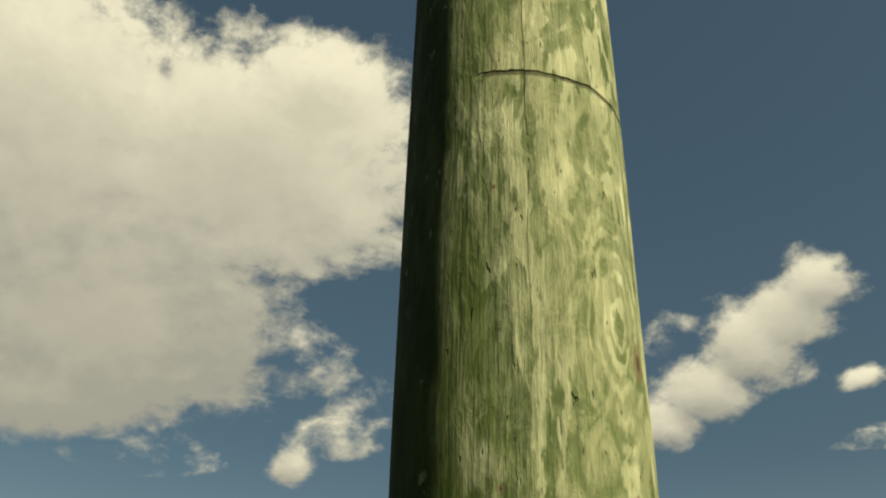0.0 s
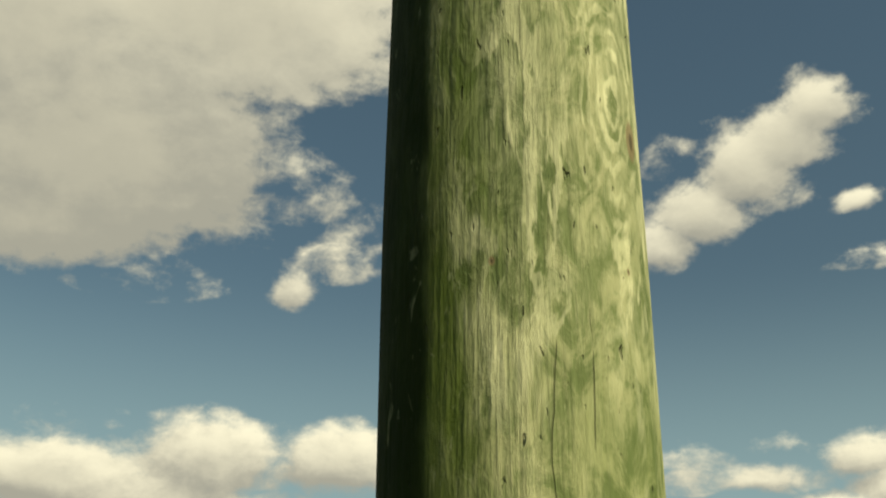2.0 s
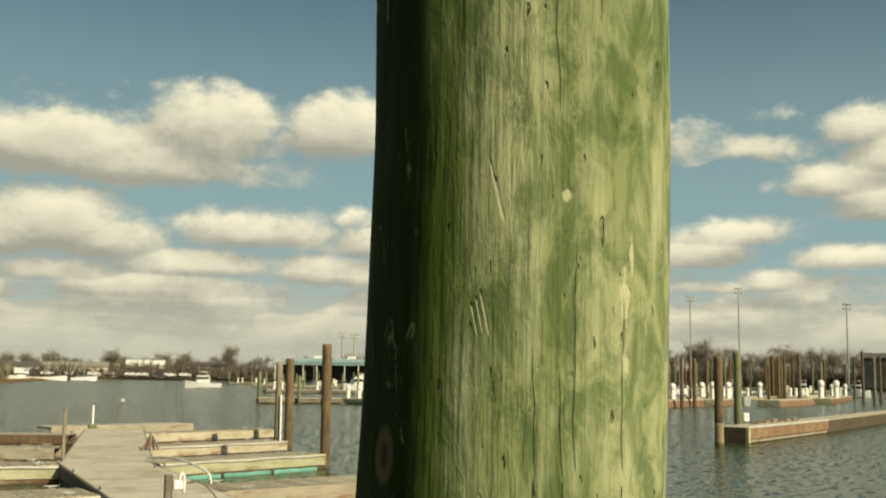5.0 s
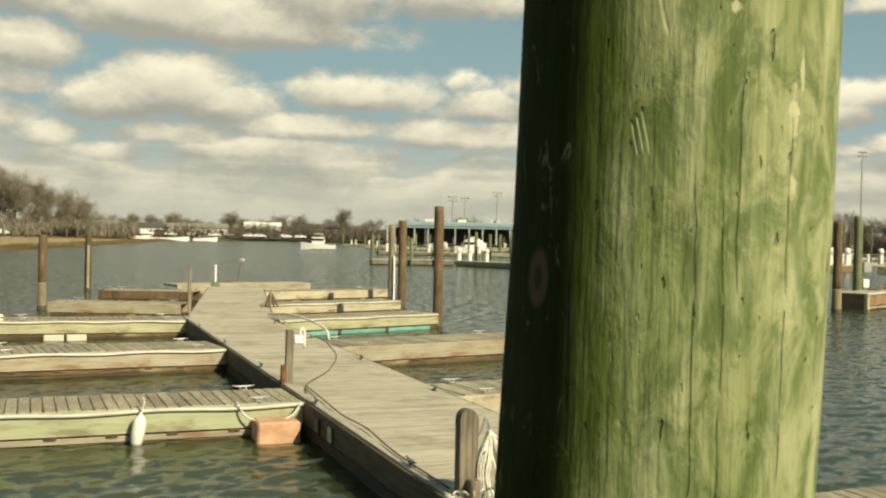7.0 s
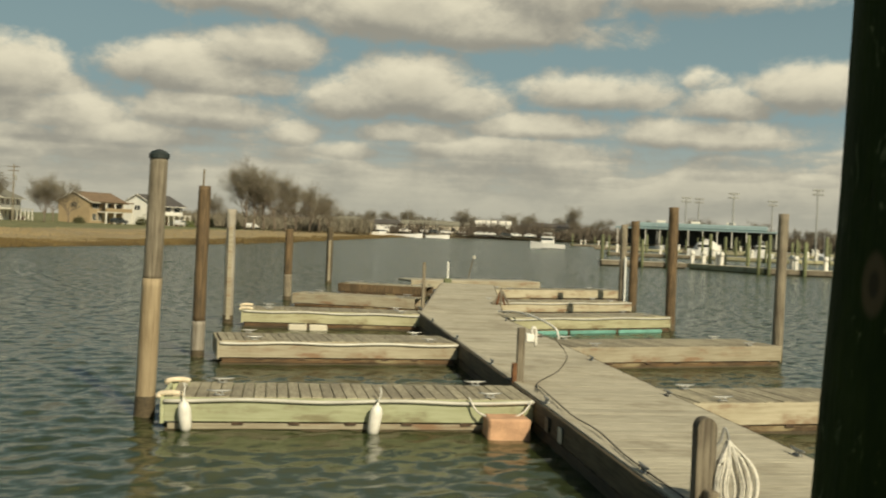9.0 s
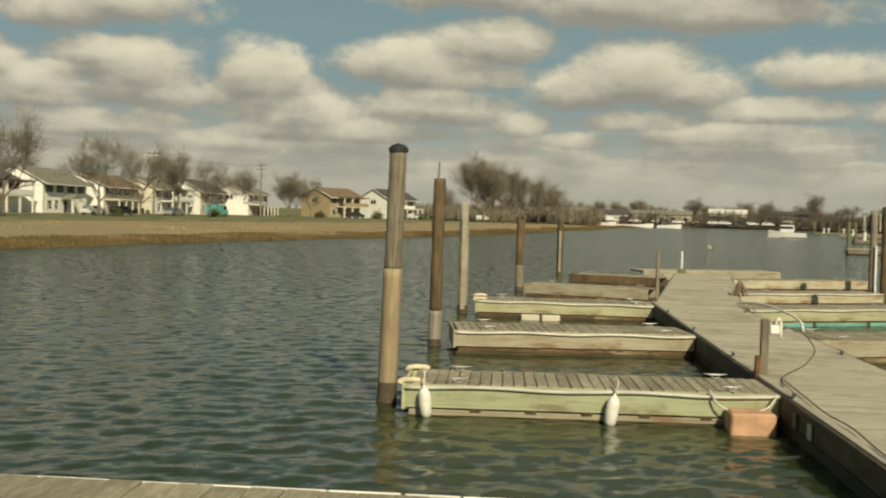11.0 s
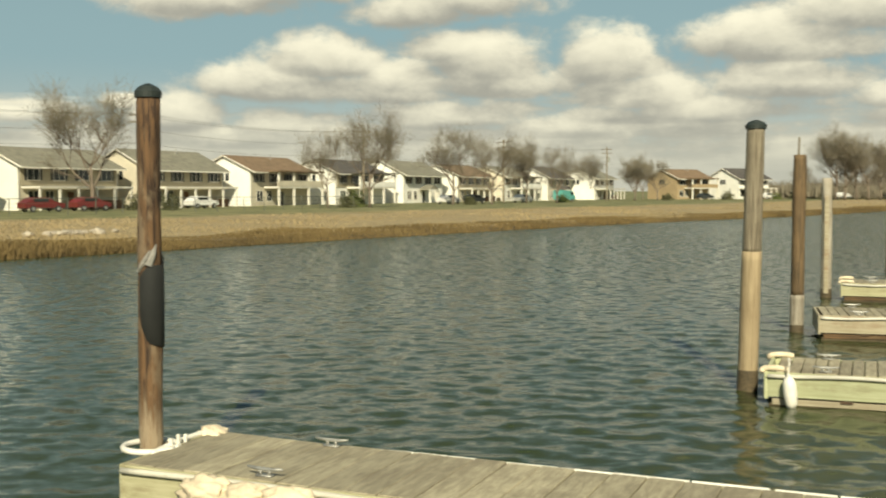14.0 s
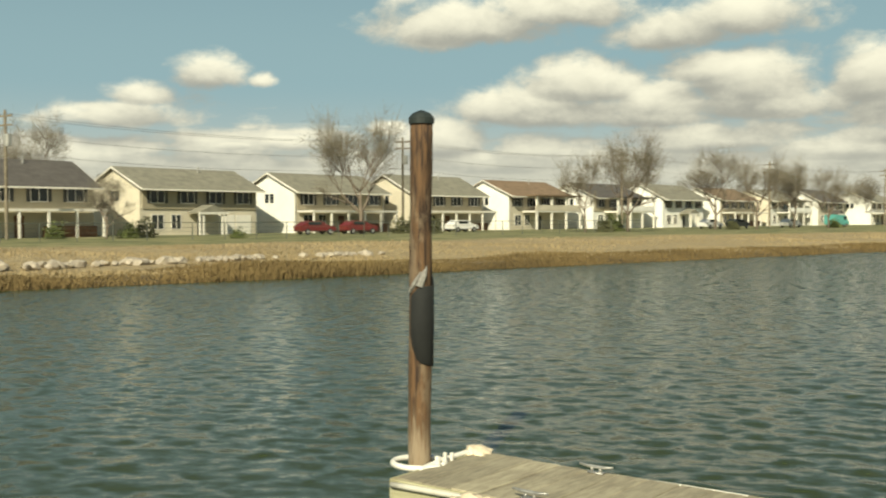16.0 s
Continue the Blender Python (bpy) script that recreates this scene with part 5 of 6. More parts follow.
HOUSES = [
    (-93, 55.7, 0, HOUSE_CREAM, HOUSE_CREAM, HOUSE_DARK, ROOF_DARK, 1, "cream house with brown roof and flat porch"),
    (-92.4, 77.2, 0, HOUSE_CREAM, HOUSE_CREAM, HOUSE_DARK, ROOF_GREY, 0, "cream house with dark shutters and gabled entry porch"),
    (-91, 98.6, 0, HOUSE_CREAM, HOUSE_WHITE, HOUSE_DARK, ROOF_GREY, 1, "cream house with pale gable and long flat porch"),
    (-88, 117, 0, HOUSE_CREAM, HOUSE_CREAM, HOUSE_DARK, ROOF_GREY, 1, "cream house with grey roof behind a bare tree"),
    (-85, 136.3, 0, HOUSE_CREAM, HOUSE_WHITE, None, ROOF_BROWN, 2, "white house with brown roof and columned balcony"),
    (-82, 156, 0, HOUSE_WHITE, HOUSE_WHITE, HOUSE_DARK, ROOF_DARK, 2, "white house with dark roof and columns"),
    (-79.5, 176, 0, HOUSE_WHITE, HOUSE_WHITE, None, ROOF_GREY, 0, "white house with a bright gable end"),
    (-77, 195, 0, HOUSE_CREAM, HOUSE_WHITE, HOUSE_DARK, ROOF_BROWN, 1, "white house with brown roof and low porch"),
    (-74, 213, 0, HOUSE_WHITE, HOUSE_CREAM, None, ROOF_GREY, 2, "cream house with grey roof down the row"),
    (-70, 230, 0, HOUSE_CREAM, HOUSE_WHITE, None, ROOF_DARK, 0, "pale house with dark roof down the row"),
    (-64, 247, 0, HOUSE_WHITE, HOUSE_WHITE, None, ROOF_GREY, 1, "white house at the row's far end"),
    (-45.5, 262, 0, HOUSE_TAN, HOUSE_TAN, None, ROOF_BROWN, 2, "tan house with white trim and side porch"),
    (-33, 276, 0, HOUSE_WHITE, HOUSE_WHITE, None, ROOF_DARK, 1, "white house beside the tan one"),
]
for k, (x, y, dt, sid, gab, upp, rof, sty, lab) in enumerate(HOUSES):
    turn = 88.0 + dt if k < 11 else 62.0
    house(x, y, turn, 16.0 if k < 11 else 13.0, 9.0, sid, gab, upp, rof, sty, lab, ridge=7.3 if k % 3 else 7.6)


def shed(x, y, z, w, d, h, wall, roof, turn, label, name="building"):
    """A low flat-gabled building with a band of windows."""
    t = thing(name, pose(x, y, z, 0, 0, turn), label, "building", "far buildings")
    part("wall", boxed(-w / 2, w / 2, 0, d, -0.5, h), wall, t)
    bm = bmesh.new()
    prof = [(-0.5, h), (d / 2, h + 0.22 * d), (d + 0.5, h)]
    a, b = [bm.verts.new((-w / 2 - 0.4, *p)) for p in prof], [bm.verts.new((w / 2 + 0.4, *p)) for p in prof]
    bm.faces.new(a), bm.faces.new(b[::-1])
    for i in range(3):
        bm.faces.new((a[i], a[(i + 1) % 3], b[(i + 1) % 3], b[i]))
    part("roof", bm, roof, t)
    for k in range(max(2, int(w / 4))):
        cx = -w / 2 + (k + 0.5) * w / max(2, int(w / 4))
        part("window", boxed(cx - 0.8, cx + 0.8, -0.06, 0.02, h * 0.35, h * 0.75), GLASS, t)
    return t


for az, d, w, h, wl, rf in ((-2.2, 405, 16, 3.5, HOUSE_CREAM, ROOF_GREY), (-4.6, 410, 12, 3.0, HOUSE_WHITE, ROOF_DARK), (-7.2, 408, 22, 3.2, HOUSE_CREAM, ROOF_GREY), (-10.6, 425, 14, 4.4, HOUSE_WHITE, TRIM), (-8.6, 424, 10, 3.0, HOUSE_WHITE, ROOF_GREY),
                           (-13.6, 418, 15, 4.0, HOUSE_CREAM, ROOF_DARK), (-51.2, 395, 44, 10.0, DARK_WALL, ROOF_DARK)):
    shed(d * math.sin(radians(-az)), d * math.cos(radians(-az)), 1.3, w, 8, h, wl, rf, az, "low pale building on the far shore" if wl is not DARK_WALL else "long dark building behind the marina")

# marina hall: blue-grey roof over a dark open front
hall = thing("marina_hall", pose(138, 352, 1.2, 0, 0, -24.6), "long marina hall with blue-grey metal roof", "building")
part("back_wall", boxed(-27, 27, 10, 10.4, -0.5, 5.0), DARK_WALL, hall)
part("roof", boxed(-28, 28, -2, 11, 5.0, 5.5), BLUE_ROOF, hall)
part("upper_roof", boxed(-22, 24, 1, 9, 5.5, 7.3, bevel=0.4), BLUE_ROOF, hall)
for k in range(12):
    part("column", boxed(-27 + 4.9 * k - 0.15, -27 + 4.9 * k + 0.15, -1.8, -1.5, -0.5, 5.0), TRIM, hall)
for k in range(3):
    part("roof_unit", boxed(-14 + 12 * k, -11 + 12 * k, 3, 6, 7.3, 8.2, bevel=0.1), TRIM, hall)


# ---- cars, boats ----
def car(x, y, z, turn, paint, label, van=False):
    t = thing("car", pose(x, y, z, 0, 0, turn), label, "car", "parked cars")
    side = [(-2.2, 0.35), (2.2, 0.35), (2.25, 0.75), (1.9, 0.95), (1.0, 1.0), (0.45, 1.45), (-1.2, 1.48), (-1.9, 1.0), (-2.25, 0.95)] if not van else [(-2.6, 0.4), (2.4, 0.4), (2.45, 1.0), (1.9, 1.2), (1.4, 2.1), (-2.55, 2.2), (-2.62, 0.9)]
    bm = bmesh.new()
    a, b = [bm.verts.new((px, -0.85, pz)) for px, pz in side], [bm.verts.new((px, 0.85, pz)) for px, pz in side]
    bm.faces.new(a), bm.faces.new(b[::-1])
    for i in range(len(side)):
        j = (i + 1) % len(side)
        bm.faces.new((a[i], b[i], b[j], a[j]))
    bmesh.ops.bevel(bm, geom=bm.edges[:], offset=0.06, segments=2, affect="EDGES")
    part("body", bm, paint, t)
    for s in (-1, 1):
        part("side_window", boxed(-1.3 if not van else 0.5, 0.35 if not van else 1.5, s * 0.86 - 0.008, s * 0.86 + 0.008, 1.03 if not van else 1.3, 1.36 if not van else 1.9), GLASS, t)
        for wx in (-1.4, 1.4):
            w = part("wheel", lathe(bmesh.new(), [(0.30, -0.1), (0.33, -0.06), (0.33, 0.06), (0.30, 0.1)], 16), TYRE, t, at=pose(wx, s * 0.80, 0.33, 90, 0, 0))
            part("rim", lathe(bmesh.new(), [(0.18, -0.115), (0.18, 0.115)], 12), GALV, w)
    return t


for x, y, a, p, lab in ((-80.5, 83, 75, RED_PAINT, "red car parked before the houses"), (-80, 89.5, 80, RED_PAINT, "red car parked beside another"), (-79, 108, 80, WHITE_PAINT, "white car parked on the street"), (-66, 156, 80, WHITE_PAINT, "white car parked on the street"),
                        (-64, 162, 80, DARK_PAINT, "dark car parked on the street"), (-61, 178, 80, WHITE_PAINT, "white car parked by a tree"), (-40, 245, 60, DARK_PAINT, "dark car parked near the tan house"), (-28, 262, 60, WHITE_PAINT, "white car parked near the tan house"), (-12, 282, 60, WHITE_PAINT, "white car parked far along the shore")):
    car(x, y, 0.98, a, p, lab)
car(-57, 191, 0.98, 78, TEAL_PAINT, "teal van parked on the street", True)
car(-59.5, 198, 0.98, 78, TEAL_PAINT, "teal trailer van on the street", True)
rnd = random.Random(15)
for k in range(16):
    az, d = -3 - 0.75 * k + rnd.uniform(-0.2, 0.2), rnd.uniform(398, 412)
    car(d * math.sin(radians(-az)), d * math.cos(radians(-az)), 1.3, rnd.uniform(-20, 20), WHITE_PAINT if rnd.random() < 0.75 else DARK_PAINT, "parked car on the far shore", rnd.random() < 0.3)


def boat(x, y, turn, L, cabin, label):
    """A moored motor boat: tapered hull, deck cabin with windows, thin rail or mast."""
    t = thing("boat", pose(x, y, 0, 0, 0, turn), label, "boat", "moored boats")
    bm, rings = bmesh.new(), []
    for i in range(9):
        u = i / 8
        half = L * 0.16 * (1 - max(0, (u - 0.45) / 0.55) ** 2.0) + 0.02
        dk = 0.9 + 0.5 * u * u
        rings.append([bm.verts.new((L * (u - 0.5), s * half * wv, zz)) for s, wv, zz in ((-1, 1, dk), (-1, 0.8, -0.2), (1, 0.8, -0.2), (1, 1, dk))])
    for a, b in zip(rings, rings[1:]):
        for i in range(4):
            bm.faces.new((a[i], a[(i + 1) % 4], b[(i + 1) % 4], b[i]))
    bm.faces.new(rings[0]), bm.faces.new(rings[-1][::-1])
    part("hull", bm, WHITE_PAINT, t)
    part("waterline", boxed(-L * 0.5 - 0.01, L * 0.2, -L * 0.165, L * 0.165, -0.15, 0.12), DARK_PAINT, t)
    if cabin:
        cb = part("cabin", boxed(-L * 0.18, L * 0.2, -L * 0.11, L * 0.11, 0.95, 2.3, bevel=0.15), WHITE_PAINT, t)
        part("windscreen", boxed(-L * 0.15, L * 0.205, -L * 0.112, L * 0.112, 1.6, 2.05), GLASS, cb)
        part("flybridge", boxed(-L * 0.12, L * 0.1, -L * 0.1, L * 0.1, 2.9, 3.0), WHITE_PAINT, t)
        for s in (-1, 1):
            part("stanchion", tube(bmesh.new(), [(-L * 0.1, s * L * 0.09, 2.2), (-L * 0.1, s * L * 0.09, 2.95)], 0.04, 6), GALV, t)
    else:
        part("mast", tube(bmesh.new(), [(0, 0, 0.9), (0, 0, L * 1.1)], [0.08, 0.05], 6), GALV, t)
    return t


boat(47, 194.5, 170, 6.5, True, "white motor cruiser moored at the marina's edge")
boat(34, 327, 10, 10, False, "long white sailing boat at the far shore")
boat(44, 331, 8, 8, False, "white sailing boat with mast at the far shore")
boat(26, 325, 190, 6.5, True, "white motor boat at the far shore")
rnd = random.Random(5)


# ---- marina docks beyond ----
PILE_FAR = mesh_of(lathe(bmesh.new(), [(0.17, -1.0), (0.165, 1.0), (0.155, 2.9), (0.10, 3.05)], 10, wobble=0.06), "shaft", GREEN_PILE, True)
PILE_BROWN = mesh_of(lathe(bmesh.new(), [(0.19, -1.0), (0.185, 1.0), (0.175, 2.95), (0.14, 3.05)], 10, wobble=0.08), "shaft", OLD_PILE, True)
PED = [mesh_of(boxed(-0.17, 0.17, -0.14, 0.14, 0.0, 0.85, bevel=0.04), "body", WHITE_VINYL), mesh_of(lathe(bmesh.new(), [(0.2, 0.80), (0.24, 0.95), (0.20, 1.15), (0.08, 1.25)], 12), "lamp_head", WHITE_VINYL, True)]


def far_pile(x, y, h, brown=False):
    t = solo("mooring_stake", PILE_BROWN if brown and int(x * 3) % 2 else PILE_FAR, None, pose(x, y, 0, 0, 0, x * 7) @ Matrix.Diagonal((1, 1, h / 3.05, 1)), "dark brown timber pile in the marina" if brown and int(x * 3) % 2 else "green treated timber pile in the marina", "pile", "marina piles")
    return t


def pedestal(x, y):
    t = thing("power_pedestal", pose(x, y, 0.5), "white power pedestal with rounded head on the dock", "pedestal", "power pedestals")
    part("body", PED[0], None, t)
    part("lamp_head", PED[1], None, t)


def far_dock(pts, width, label, piles=True, peds=True, step=4.6, seed=0):
    """A marina dock along a line of points, in separate floats, with piles and power pedestals."""
    rnd = random.Random(seed)
    k = 0
    for (x0, y0), (x1, y1) in zip(pts, pts[1:]):
        L, ang = math.hypot(x1 - x0, y1 - y0), math.degrees(math.atan2(y1 - y0, x1 - x0))
        n = max(1, int(L / 9))
        for i in range(n):
            m = pose(x0, y0, 0, 0, 0, ang) @ pose(L * i / n, 0, 0)
            t = thing("marina_dock", m, label, "dock", "marina docks")
            part("deck", boxed(0.03, L / n - 0.03, 0, width, 0.40, 0.52, bevel=0.02), DECK_WOOD, t)
            part("side_board", boxed(0.03, L / n - 0.03, -0.07, -0.004, 0.08, 0.50, bevel=0.015), YELLOW_BOARD if (i + k) % 2 else GREY_PILE, t)
            part("float", boxed(0.2, L / n - 0.2, 0.1, width - 0.1, -0.2, 0.38), DARK_BOARD, t)
        s = rnd.uniform(0, 2)
        while s < L:
            m = pose(x0, y0, 0, 0, 0, ang) @ pose(s, -0.3 if rnd.random() < 0.5 else width + 0.3, 0)
            if piles:
                q = m.translation
                tall = q.x > 0.72 * q.y       # the deep-water side has taller piles
                far_pile(q.x, q.y, rnd.uniform(2.6, 3.5) + (0.021 * q.length * rnd.uniform(0.7, 1.0) - 0.3 if tall else 0.0), tall)
            if peds and rnd.random() < 0.6:
                q = pose(x0, y0, 0, 0, 0, ang) @ pose(s + rnd.uniform(1, 3), width / 2, 0)
                pedestal(q.translation.x, q.translation.y)
                if rnd.random() < 0.5:
                    q = q @ pose(1.1, 0, 0)
                    pedestal(q.translation.x, q.translation.y)
            s += rnd.uniform(0.6, 1.4) * step * (1.7 if x0 > 60 else 1.0)
        k += 1


far_dock([(28.4, 96), (36.5, 95), (40, 86), (47, 84.5), (60, 92), (84, 107), (118, 120), (152, 141)], 2.2, "pale marina dock with dark floats", seed=3, step=3.0)
far_dock([(45, 150), (70, 140), (100, 145), (150, 168), (205, 195)], 2.2, "far marina dock with piles", seed=4, step=4.0)
far_dock([(62, 215), (95, 200), (140, 205), (200, 235)], 2.2, "distant marina dock with piles", seed=6, step=4.5)
far_dock([(70, 265), (110, 250), (170, 250), (240, 270)], 2.2, "distant marina dock with piles", seed=7, step=5.0)
for k in range(12):
    az, d = -19.5 - 2.8 * k + rnd.uniform(-0.5, 0.5), rnd.uniform(185, 260)
    boat(d * math.sin(radians(-az)), d * math.cos(radians(-az)), rnd.uniform(0, 360), rnd.uniform(4, 6), rnd.random() < 0.7, "small white motor boat in the marina")
solo("boat_cover", lathe(bmesh.new(), [(2.6, 0.4), (2.5, 1.2), (2.0, 2.0), (1.0, 2.6), (0.1, 2.8)], 20), WHITE_VINYL, pose(76, 188, 0.1), "domed grey-white boat cover in the marina", "boat cover", smooth=True)

# the nearer marina dock to the right: a brown end float, then a darker, longer one
rd = thing("marina_dock", pose(32.5, 35.7, 0, 0, 0, 29.2), "brown-sided marina dock end with pale planks", "dock", "marina docks")
part("deck", boxed(0, 13.1, 0, 1.3, 0.58, 0.72, bevel=0.02), DECK_WOOD, rd)
part("side_board", boxed(0.25, 13.1, -0.08, -0.004, 0.17, 0.64, bevel=0.02), BROWN_SIDE, rd, "rust-stained brown side board")
part("rub_strip", boxed(0.0, 13.1, -0.12, -0.004, 0.645, 0.735, bevel=0.02), RUBBER_STRIP, rd)
part("corner_post", boxed(0.0, 0.24, -0.10, -0.004, 0.0, 0.64, bevel=0.02), YELLOW_BOARD, rd)
part("sill", boxed(0.3, 12.9, -0.06, -0.01, 0.03, 0.14, bevel=0.01), TAN_BOARD, rd)
part("end_board", boxed(-0.08, -0.004, 0, 1.3, -0.05, 0.70, bevel=0.02), DARK_BOARD, rd)
part("float", boxed(0.2, 12.9, 0.1, 1.2, -0.3, 0.57), DARK_BOARD, rd)
for k in range(6):
    part("plank_stack", boxed(3.5 + 1.1 * k, 4.3 + 1.1 * k, 0.6, 1.1, 0.722, 0.80 + 0.05 * (k % 3), bevel=0.02), GREY_PILE, rd)
rd2 = thing("marina_dock", pose(32.5, 35.7, 0, 0, 0, 29.2) @ pose(13.4, 0.1, 0, 0, 0, 2.0), "long dark-sided marina dock with pale top edge", "dock", "marina docks")
part("deck", boxed(0, 44, 0, 1.3, 0.58, 0.72, bevel=0.02), DECK_WOOD, rd2)
part("side_board", boxed(0, 44, -0.08, -0.004, 0.0, 0.64, bevel=0.02), DARK_BOARD, rd2)
part("rub_strip", boxed(0, 44, -0.11, -0.004, 0.65, 0.73, bevel=0.02), TAN_BOARD, rd2)
part("float", boxed(0.2, 43.8, 0.1, 1.2, -0.3, 0.57), DARK_BOARD, rd2)
for k in range(7):
    cleat(pose(32.5, 35.7, 0.724, 0, 0, 29.2) @ pose(2.0 + 5.2 * k, 0.25, 0))
pile(30.1, 34.7, 3.7, 0.19, OLD_PILE, "dark brown pile with a pale foot", seed=31, lower=BARE_PILE, split=0.95)
gp = pile(34.9, 38.9, 4.1, 0.20, GREEN_PILE, "green treated pile at the dock end", seed=32)
part("meter_box", boxed(0.2, 0.65, -0.2, 0.15, 1.5, 2.0, bevel=0.04), GALV, gp)
part("lower_box", boxed(0.2, 0.55, -0.2, 0.15, 0.8, 1.2, bevel=0.04), WHITE_VINYL, gp)
for x, y, h, m in ((68.0, 83.8, 4.9, OLD_PILE), (77.1, 86.3, 5.3, GREEN_PILE), (64.5, 83.0, 4.7, GREY_PILE), (71, 85.5, 4.9, OLD_PILE), (92, 95.5, 5.7, OLD_PILE), (97.3, 97.5, 6.2, OLD_PILE), (90.5, 93, 5.6, OLD_PILE), (112.6, 101.5, 6.9, OLD_PILE),
                   (121, 106, 6.6, OLD_PILE), (128, 110, 7.0, OLD_PILE), (133, 139, 6.8, OLD_PILE), (84, 97, 5.3, GREY_PILE), (104, 92, 5.8, GREY_PILE), (118, 124, 6.4, OLD_PILE), (140, 128, 6.9, OLD_PILE)):
    pile(x, y, h, 0.21, m, "tall timber pile in the marina", seed=int(x))
# finger floats that meet the far docks, with pairs of tall white pedestals
for x, y, a, L in ((66.5, 84.1, 25, 8), (75, 86.5, 40, 12), (82.5, 85.6, 30, 14), (100.1, 95.2, 38, 30)):
    t = thing("marina_dock", pose(x, y, 0, 0, 0, a), "brown-sided marina float with pale planks", "dock", "marina docks")
    part("deck", boxed(0, L, 0, 2.4, 0.55, 0.72, bevel=0.02), DECK_WOOD, t)
    part("side_board", boxed(0, L, -0.08, -0.004, 0.0, 0.64, bevel=0.02), BROWN_SIDE, t)
    part("end_board", boxed(-0.08, -0.004, 0, 2.4, 0.0, 0.70, bevel=0.02), YELLOW_BOARD, t)
for x, y, k in ((104.5, 101, 1.9), (107.8, 101.6, 1.9), (78.5, 91.5, 1.6), (82, 93, 1.6), (71, 89, 1.4), (76, 97, 1.4), (96, 103, 1.6), (118, 112, 1.5), (126, 117, 1.5), (100, 116, 1.6), (88, 106, 1.5), (90, 107, 1.5)):
    t = thing("power_pedestal", pose(x, y, 0.6) @ Matrix.Diagonal((k, k, k, 1)), "tall white power pedestal with rounded head", "pedestal", "power pedestals")
    part("body", PED[0], None, t)
    part("lamp_head", PED[1], None, t)


# ---- light towers, utility line, fence ----
def tower(x, y, top, label="tall floodlight tower over the sports ground"):
    t = thing("floodlight_tower", pose(x, y, 0), label, "tower", "floodlight towers")
    part("mast", tube(bmesh.new(), [(0, 0, 0.5), (0, 0, top)], [0.32, 0.2], 8), GALV, t)
    for k in range(2):
        part("crossarm", boxed(-1.9, 1.9, -0.12, 0.12, top - 0.2 - 1.4 * k, top - 1.4 * k), GALV, t)
        for i in range(4):
            cx = -1.5 + 1.0 * i
            part("floodlight", boxed(cx - 0.36, cx + 0.36, -0.5, -0.13, top - 0.45 - 1.4 * k, top + 0.25 - 1.4 * k, bevel=0.08), GALV, t)


for x, y, z in ((142.3, 373.9, 18.5), (154, 391, 19), (150, 349, 19.6), (179, 380, 18.8), (166, 320, 20.6), (254.6, 308.6, 33.4), (267.7, 297.3, 36.3), (279.3, 257.7, 28.9)):
    tower(x, y, z)

LINE = [(-97, 22), (-86.7, 50.7), (-79.6, 97), (-72, 138), (-65, 179), (-56, 218)]
for k, (x, y) in enumerate(LINE):
    t = thing("utility_pole", pose(x, y, 0.8), "wooden utility pole with crossarms and wires", "pole", "utility poles")
    part("shaft", tube(bmesh.new(), [(0, 0, -0.3), (0, 0, 11.5)], [0.17, 0.12], 8), GREY_PILE, t)
    for zz in (10.9, 10.1):
        part("crossarm", boxed(-1.1, 1.1, -0.07, 0.07, zz, zz + 0.14), GREY_PILE, t)
    part("transformer", lathe(bmesh.new(), [(0.28, 8.3), (0.30, 8.5), (0.30, 9.3), (0.2, 9.4)], 12, (0.4, 0)), GALV, t)
for (x0, y0), (x1, y1) in zip(LINE, LINE[1:]):
    for dx, zz in ((-0.9, 11.9), (0.9, 11.9), (0, 10.2), (0, 8.6)):
        pts = [(x0 + (x1 - x0) * i / 10 + dx, y0 + (y1 - y0) * i / 10, zz - 3.2 * (i / 10) * (1 - i / 10)) for i in range(11)]
        solo("power_line", tube(bmesh.new(), pts, 0.015, 4), DARK_ROPE, pose(0, 0, 0), "dark sagging wire between utility poles", "wire", "power lines")

fence = thing("fence", pose(0, 0, 0), "chain-link fence with thin posts along the lawn", "fence")
FENCE_LINE = [(-82, 20), (-76.5, 44.2), (-73, 60), (-68.3, 73.6), (-64, 95), (-59, 118)]
fmesh = mesh_of(lathe(bmesh.new(), [(0.045, -0.3), (0.045, 1.5)], 6), "post", FENCE)
for (x0, y0), (x1, y1) in zip(FENCE_LINE, FENCE_LINE[1:]):
    L = math.hypot(x1 - x0, y1 - y0)
    for i in range(int(L / 3)):
        u = i * 3 / L
        part("post", fmesh, None, fence, at=pose(x0 + (x1 - x0) * u, y0 + (y1 - y0) * u, 0.9))
    for zz, r in ((2.38, 0.03), (1.95, 0.011), (1.6, 0.011), (1.25, 0.011)):
        part("rail", tube(bmesh.new(), [(x0, y0, zz), (x1, y1, zz)], r, 4), FENCE, fence)

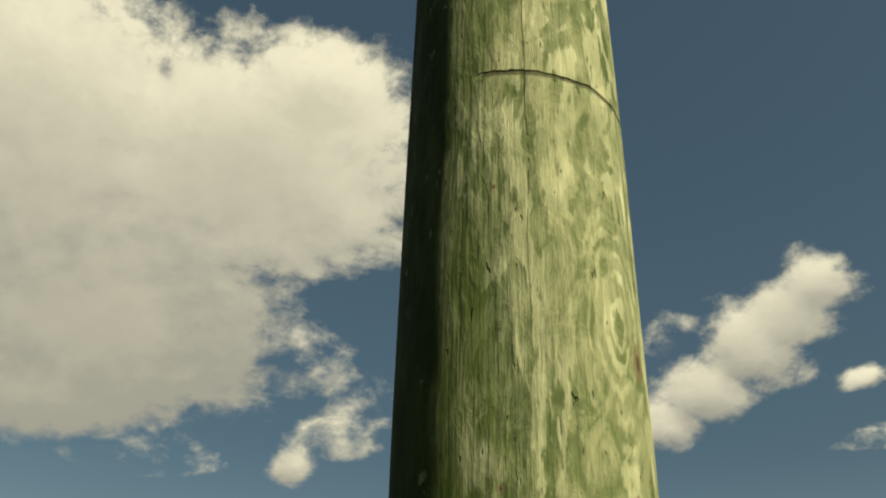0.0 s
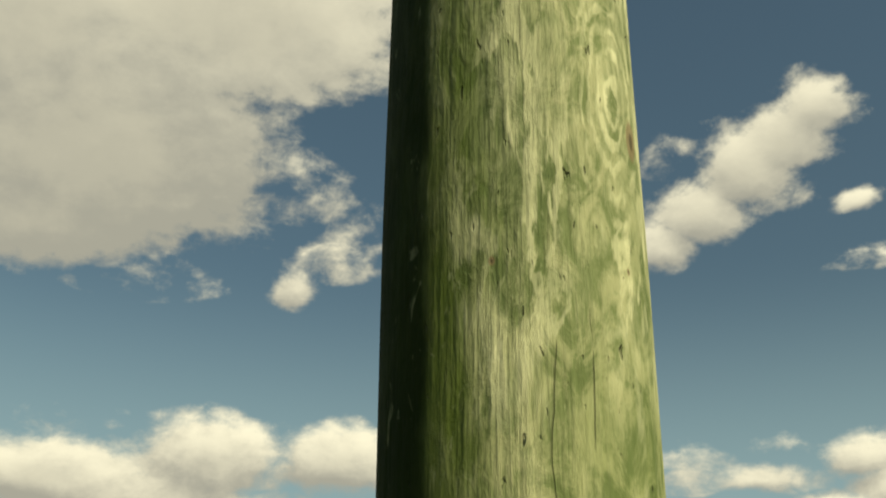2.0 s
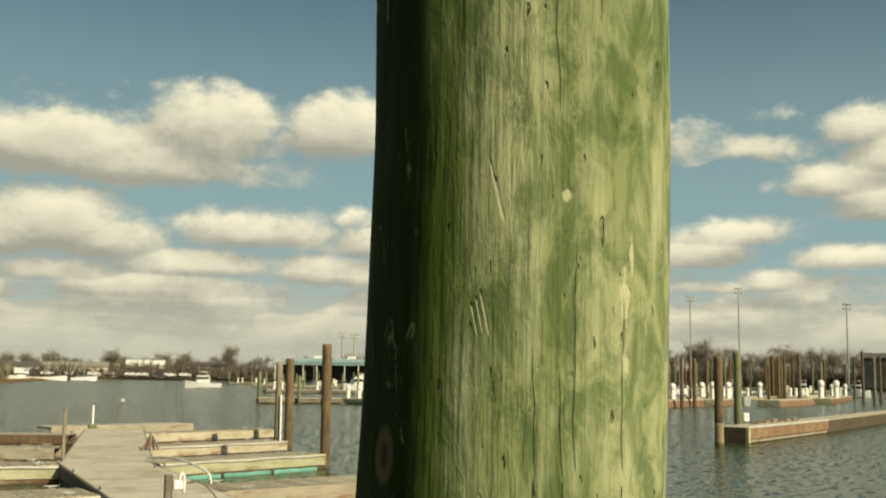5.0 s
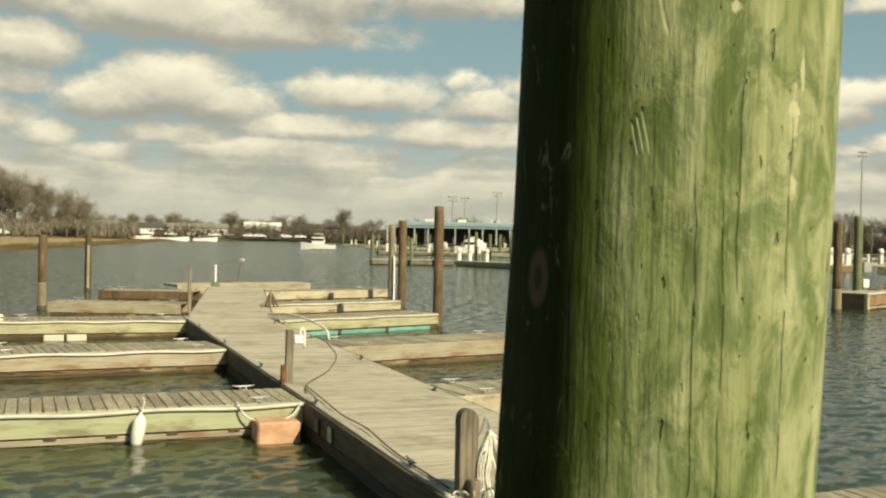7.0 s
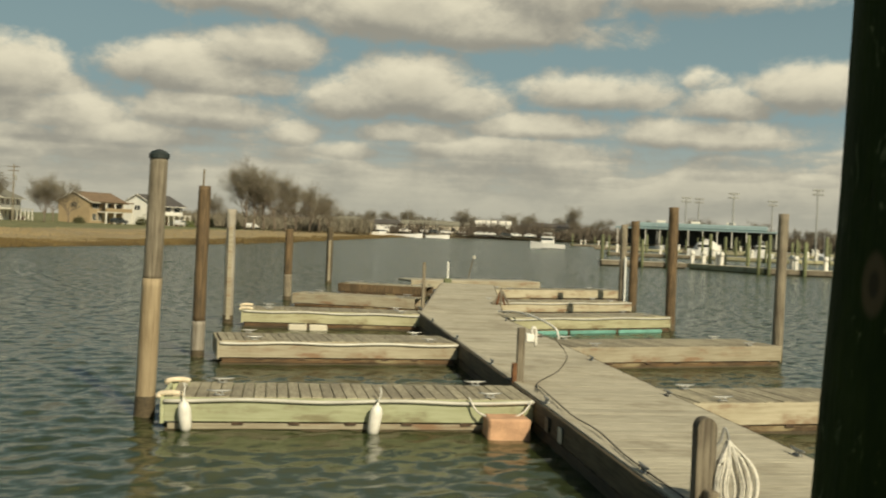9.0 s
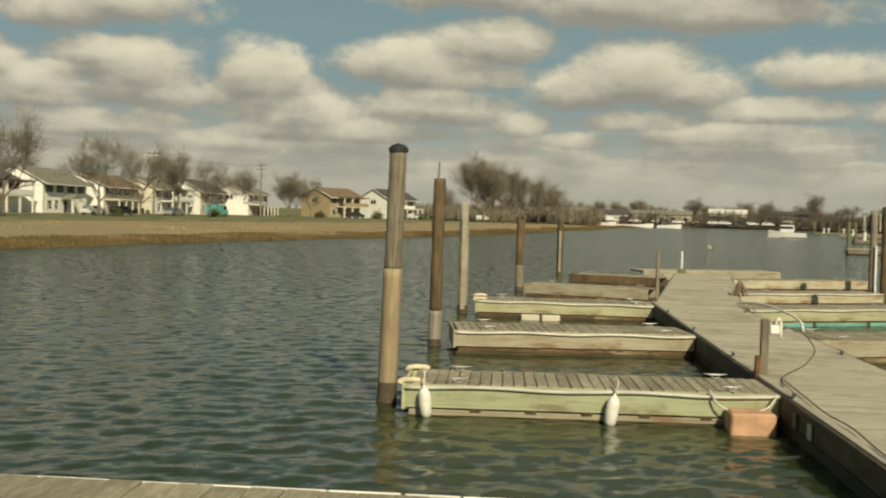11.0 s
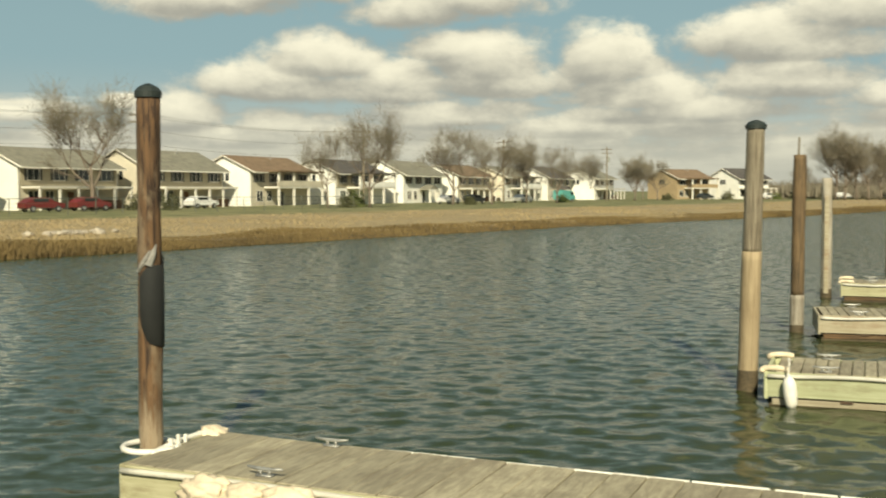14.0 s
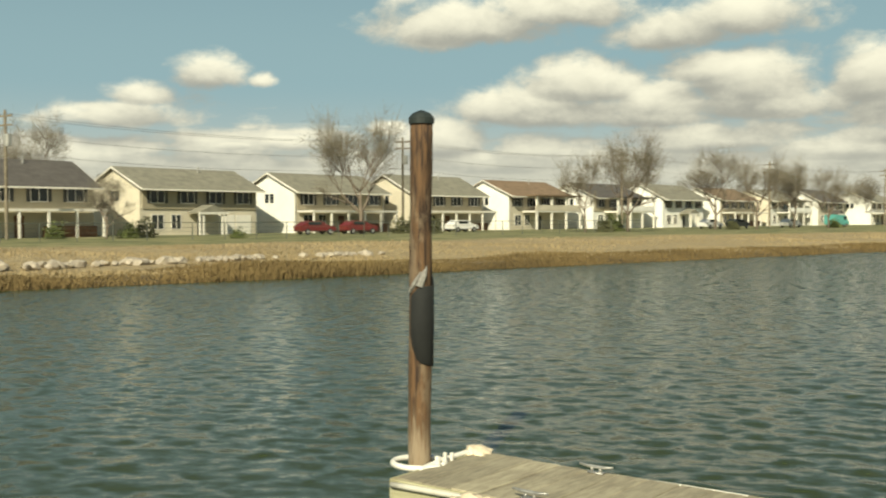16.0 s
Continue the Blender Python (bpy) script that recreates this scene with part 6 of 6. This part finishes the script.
# shrubs before the houses and pale rocks on the bank
def shrub(x, y, h, mat, label, seed):
    rnd = random.Random(seed)
    v, f = [], []
    for _ in range(700):
        d = Vector((rnd.gauss(0, 1), rnd.gauss(0, 1), abs(rnd.gauss(0, 1)))).normalized() * rnd.random() ** 0.4
        p = Vector((d.x * h * 0.75, d.y * h * 0.75, d.z * h)) * (0.8 + 0.5 * noise.noise(d * 2 + Vector((seed, 0, 0))))
        s, a = 0.07 * h, Vector((rnd.uniform(-1, 1), rnd.uniform(-1, 1), rnd.uniform(-1, 1))).normalized()
        b = a.orthogonal().normalized()
        i = len(v)
        v += [tuple(p + a * s), tuple(p + b * s), tuple(p - a * s)]
        f.append((i, i + 1, i + 2))
    ob = new("shrub", raw("shrub", v, f, mat))
    ob.matrix_basis = pose(x, y, 0.9)
    tagged(ob, label, "shrub", "shrubs")


GREEN_SHRUB = plain("evergreen_shrub", (0.11, 0.13, 0.035), 0.9, 0.5, 1.5, 0.0)
for k, (x, y, h, m) in enumerate(((-66, 124, 2.6, GREEN_SHRUB), (-64, 118, 2.0, HEDGE), (-78, 95, 2.4, HEDGE), (-76, 98, 2.0, HEDGE), (-84, 63, 2.2, HEDGE), (-82, 60, 1.6, GREEN_SHRUB), (-86, 55, 1.8, GREEN_SHRUB), (-70, 132, 1.8, HEDGE),
                                  (-60, 150, 1.8, HEDGE), (-56, 186, 2.0, GREEN_SHRUB), (-46, 232, 2.2, HEDGE), (-36, 252, 2.6, HEDGE), (-22, 268, 3.0, HEDGE), (-15, 262, 2.4, HEDGE), (-26, 262, 2.0, GREEN_SHRUB), (-74, 66, 1.2, GREEN_SHRUB))):
    shrub(x, y, h, m, "low dark winter shrub on the lawn" if m is HEDGE else "green shrub on the lawn", k)
rnd = random.Random(12)
for k in range(170):
    u = rnd.random() ** 1.2
    heap = noise.noise((u * 9.0, 4.2, 0.0))
    if heap < -0.12 and rnd.random() < 0.8:
        continue
    off = abs(rnd.gauss(0, 0.8)) - 0.4
    x, y = -43.3 + 1.6 * u - 0.9 * off, 21 + 27 * u + rnd.uniform(-0.6, 0.6)
    bm = bmesh.new()
    s = rnd.uniform(0.13, 0.32) * (1.5 if rnd.random() < 0.12 else 1.0) * (1.2 - 0.5 * u)
    bmesh.ops.create_icosphere(bm, subdivisions=2, radius=s, matrix=Matrix.Diagonal((1.3, 1.0, 0.75, 1)))
    for v in bm.verts:
        v.co *= 1 + 0.5 * noise.noise(v.co * 1.1 / s + Vector((k * 3.1, 0, 0)))
    solo("rock", bm, ROCK, pose(x, y, 0.58, rnd.uniform(-20, 20), 0, rnd.uniform(0, 360)), "pale grey rock lying on the grassy bank", "rock", "bank rocks")
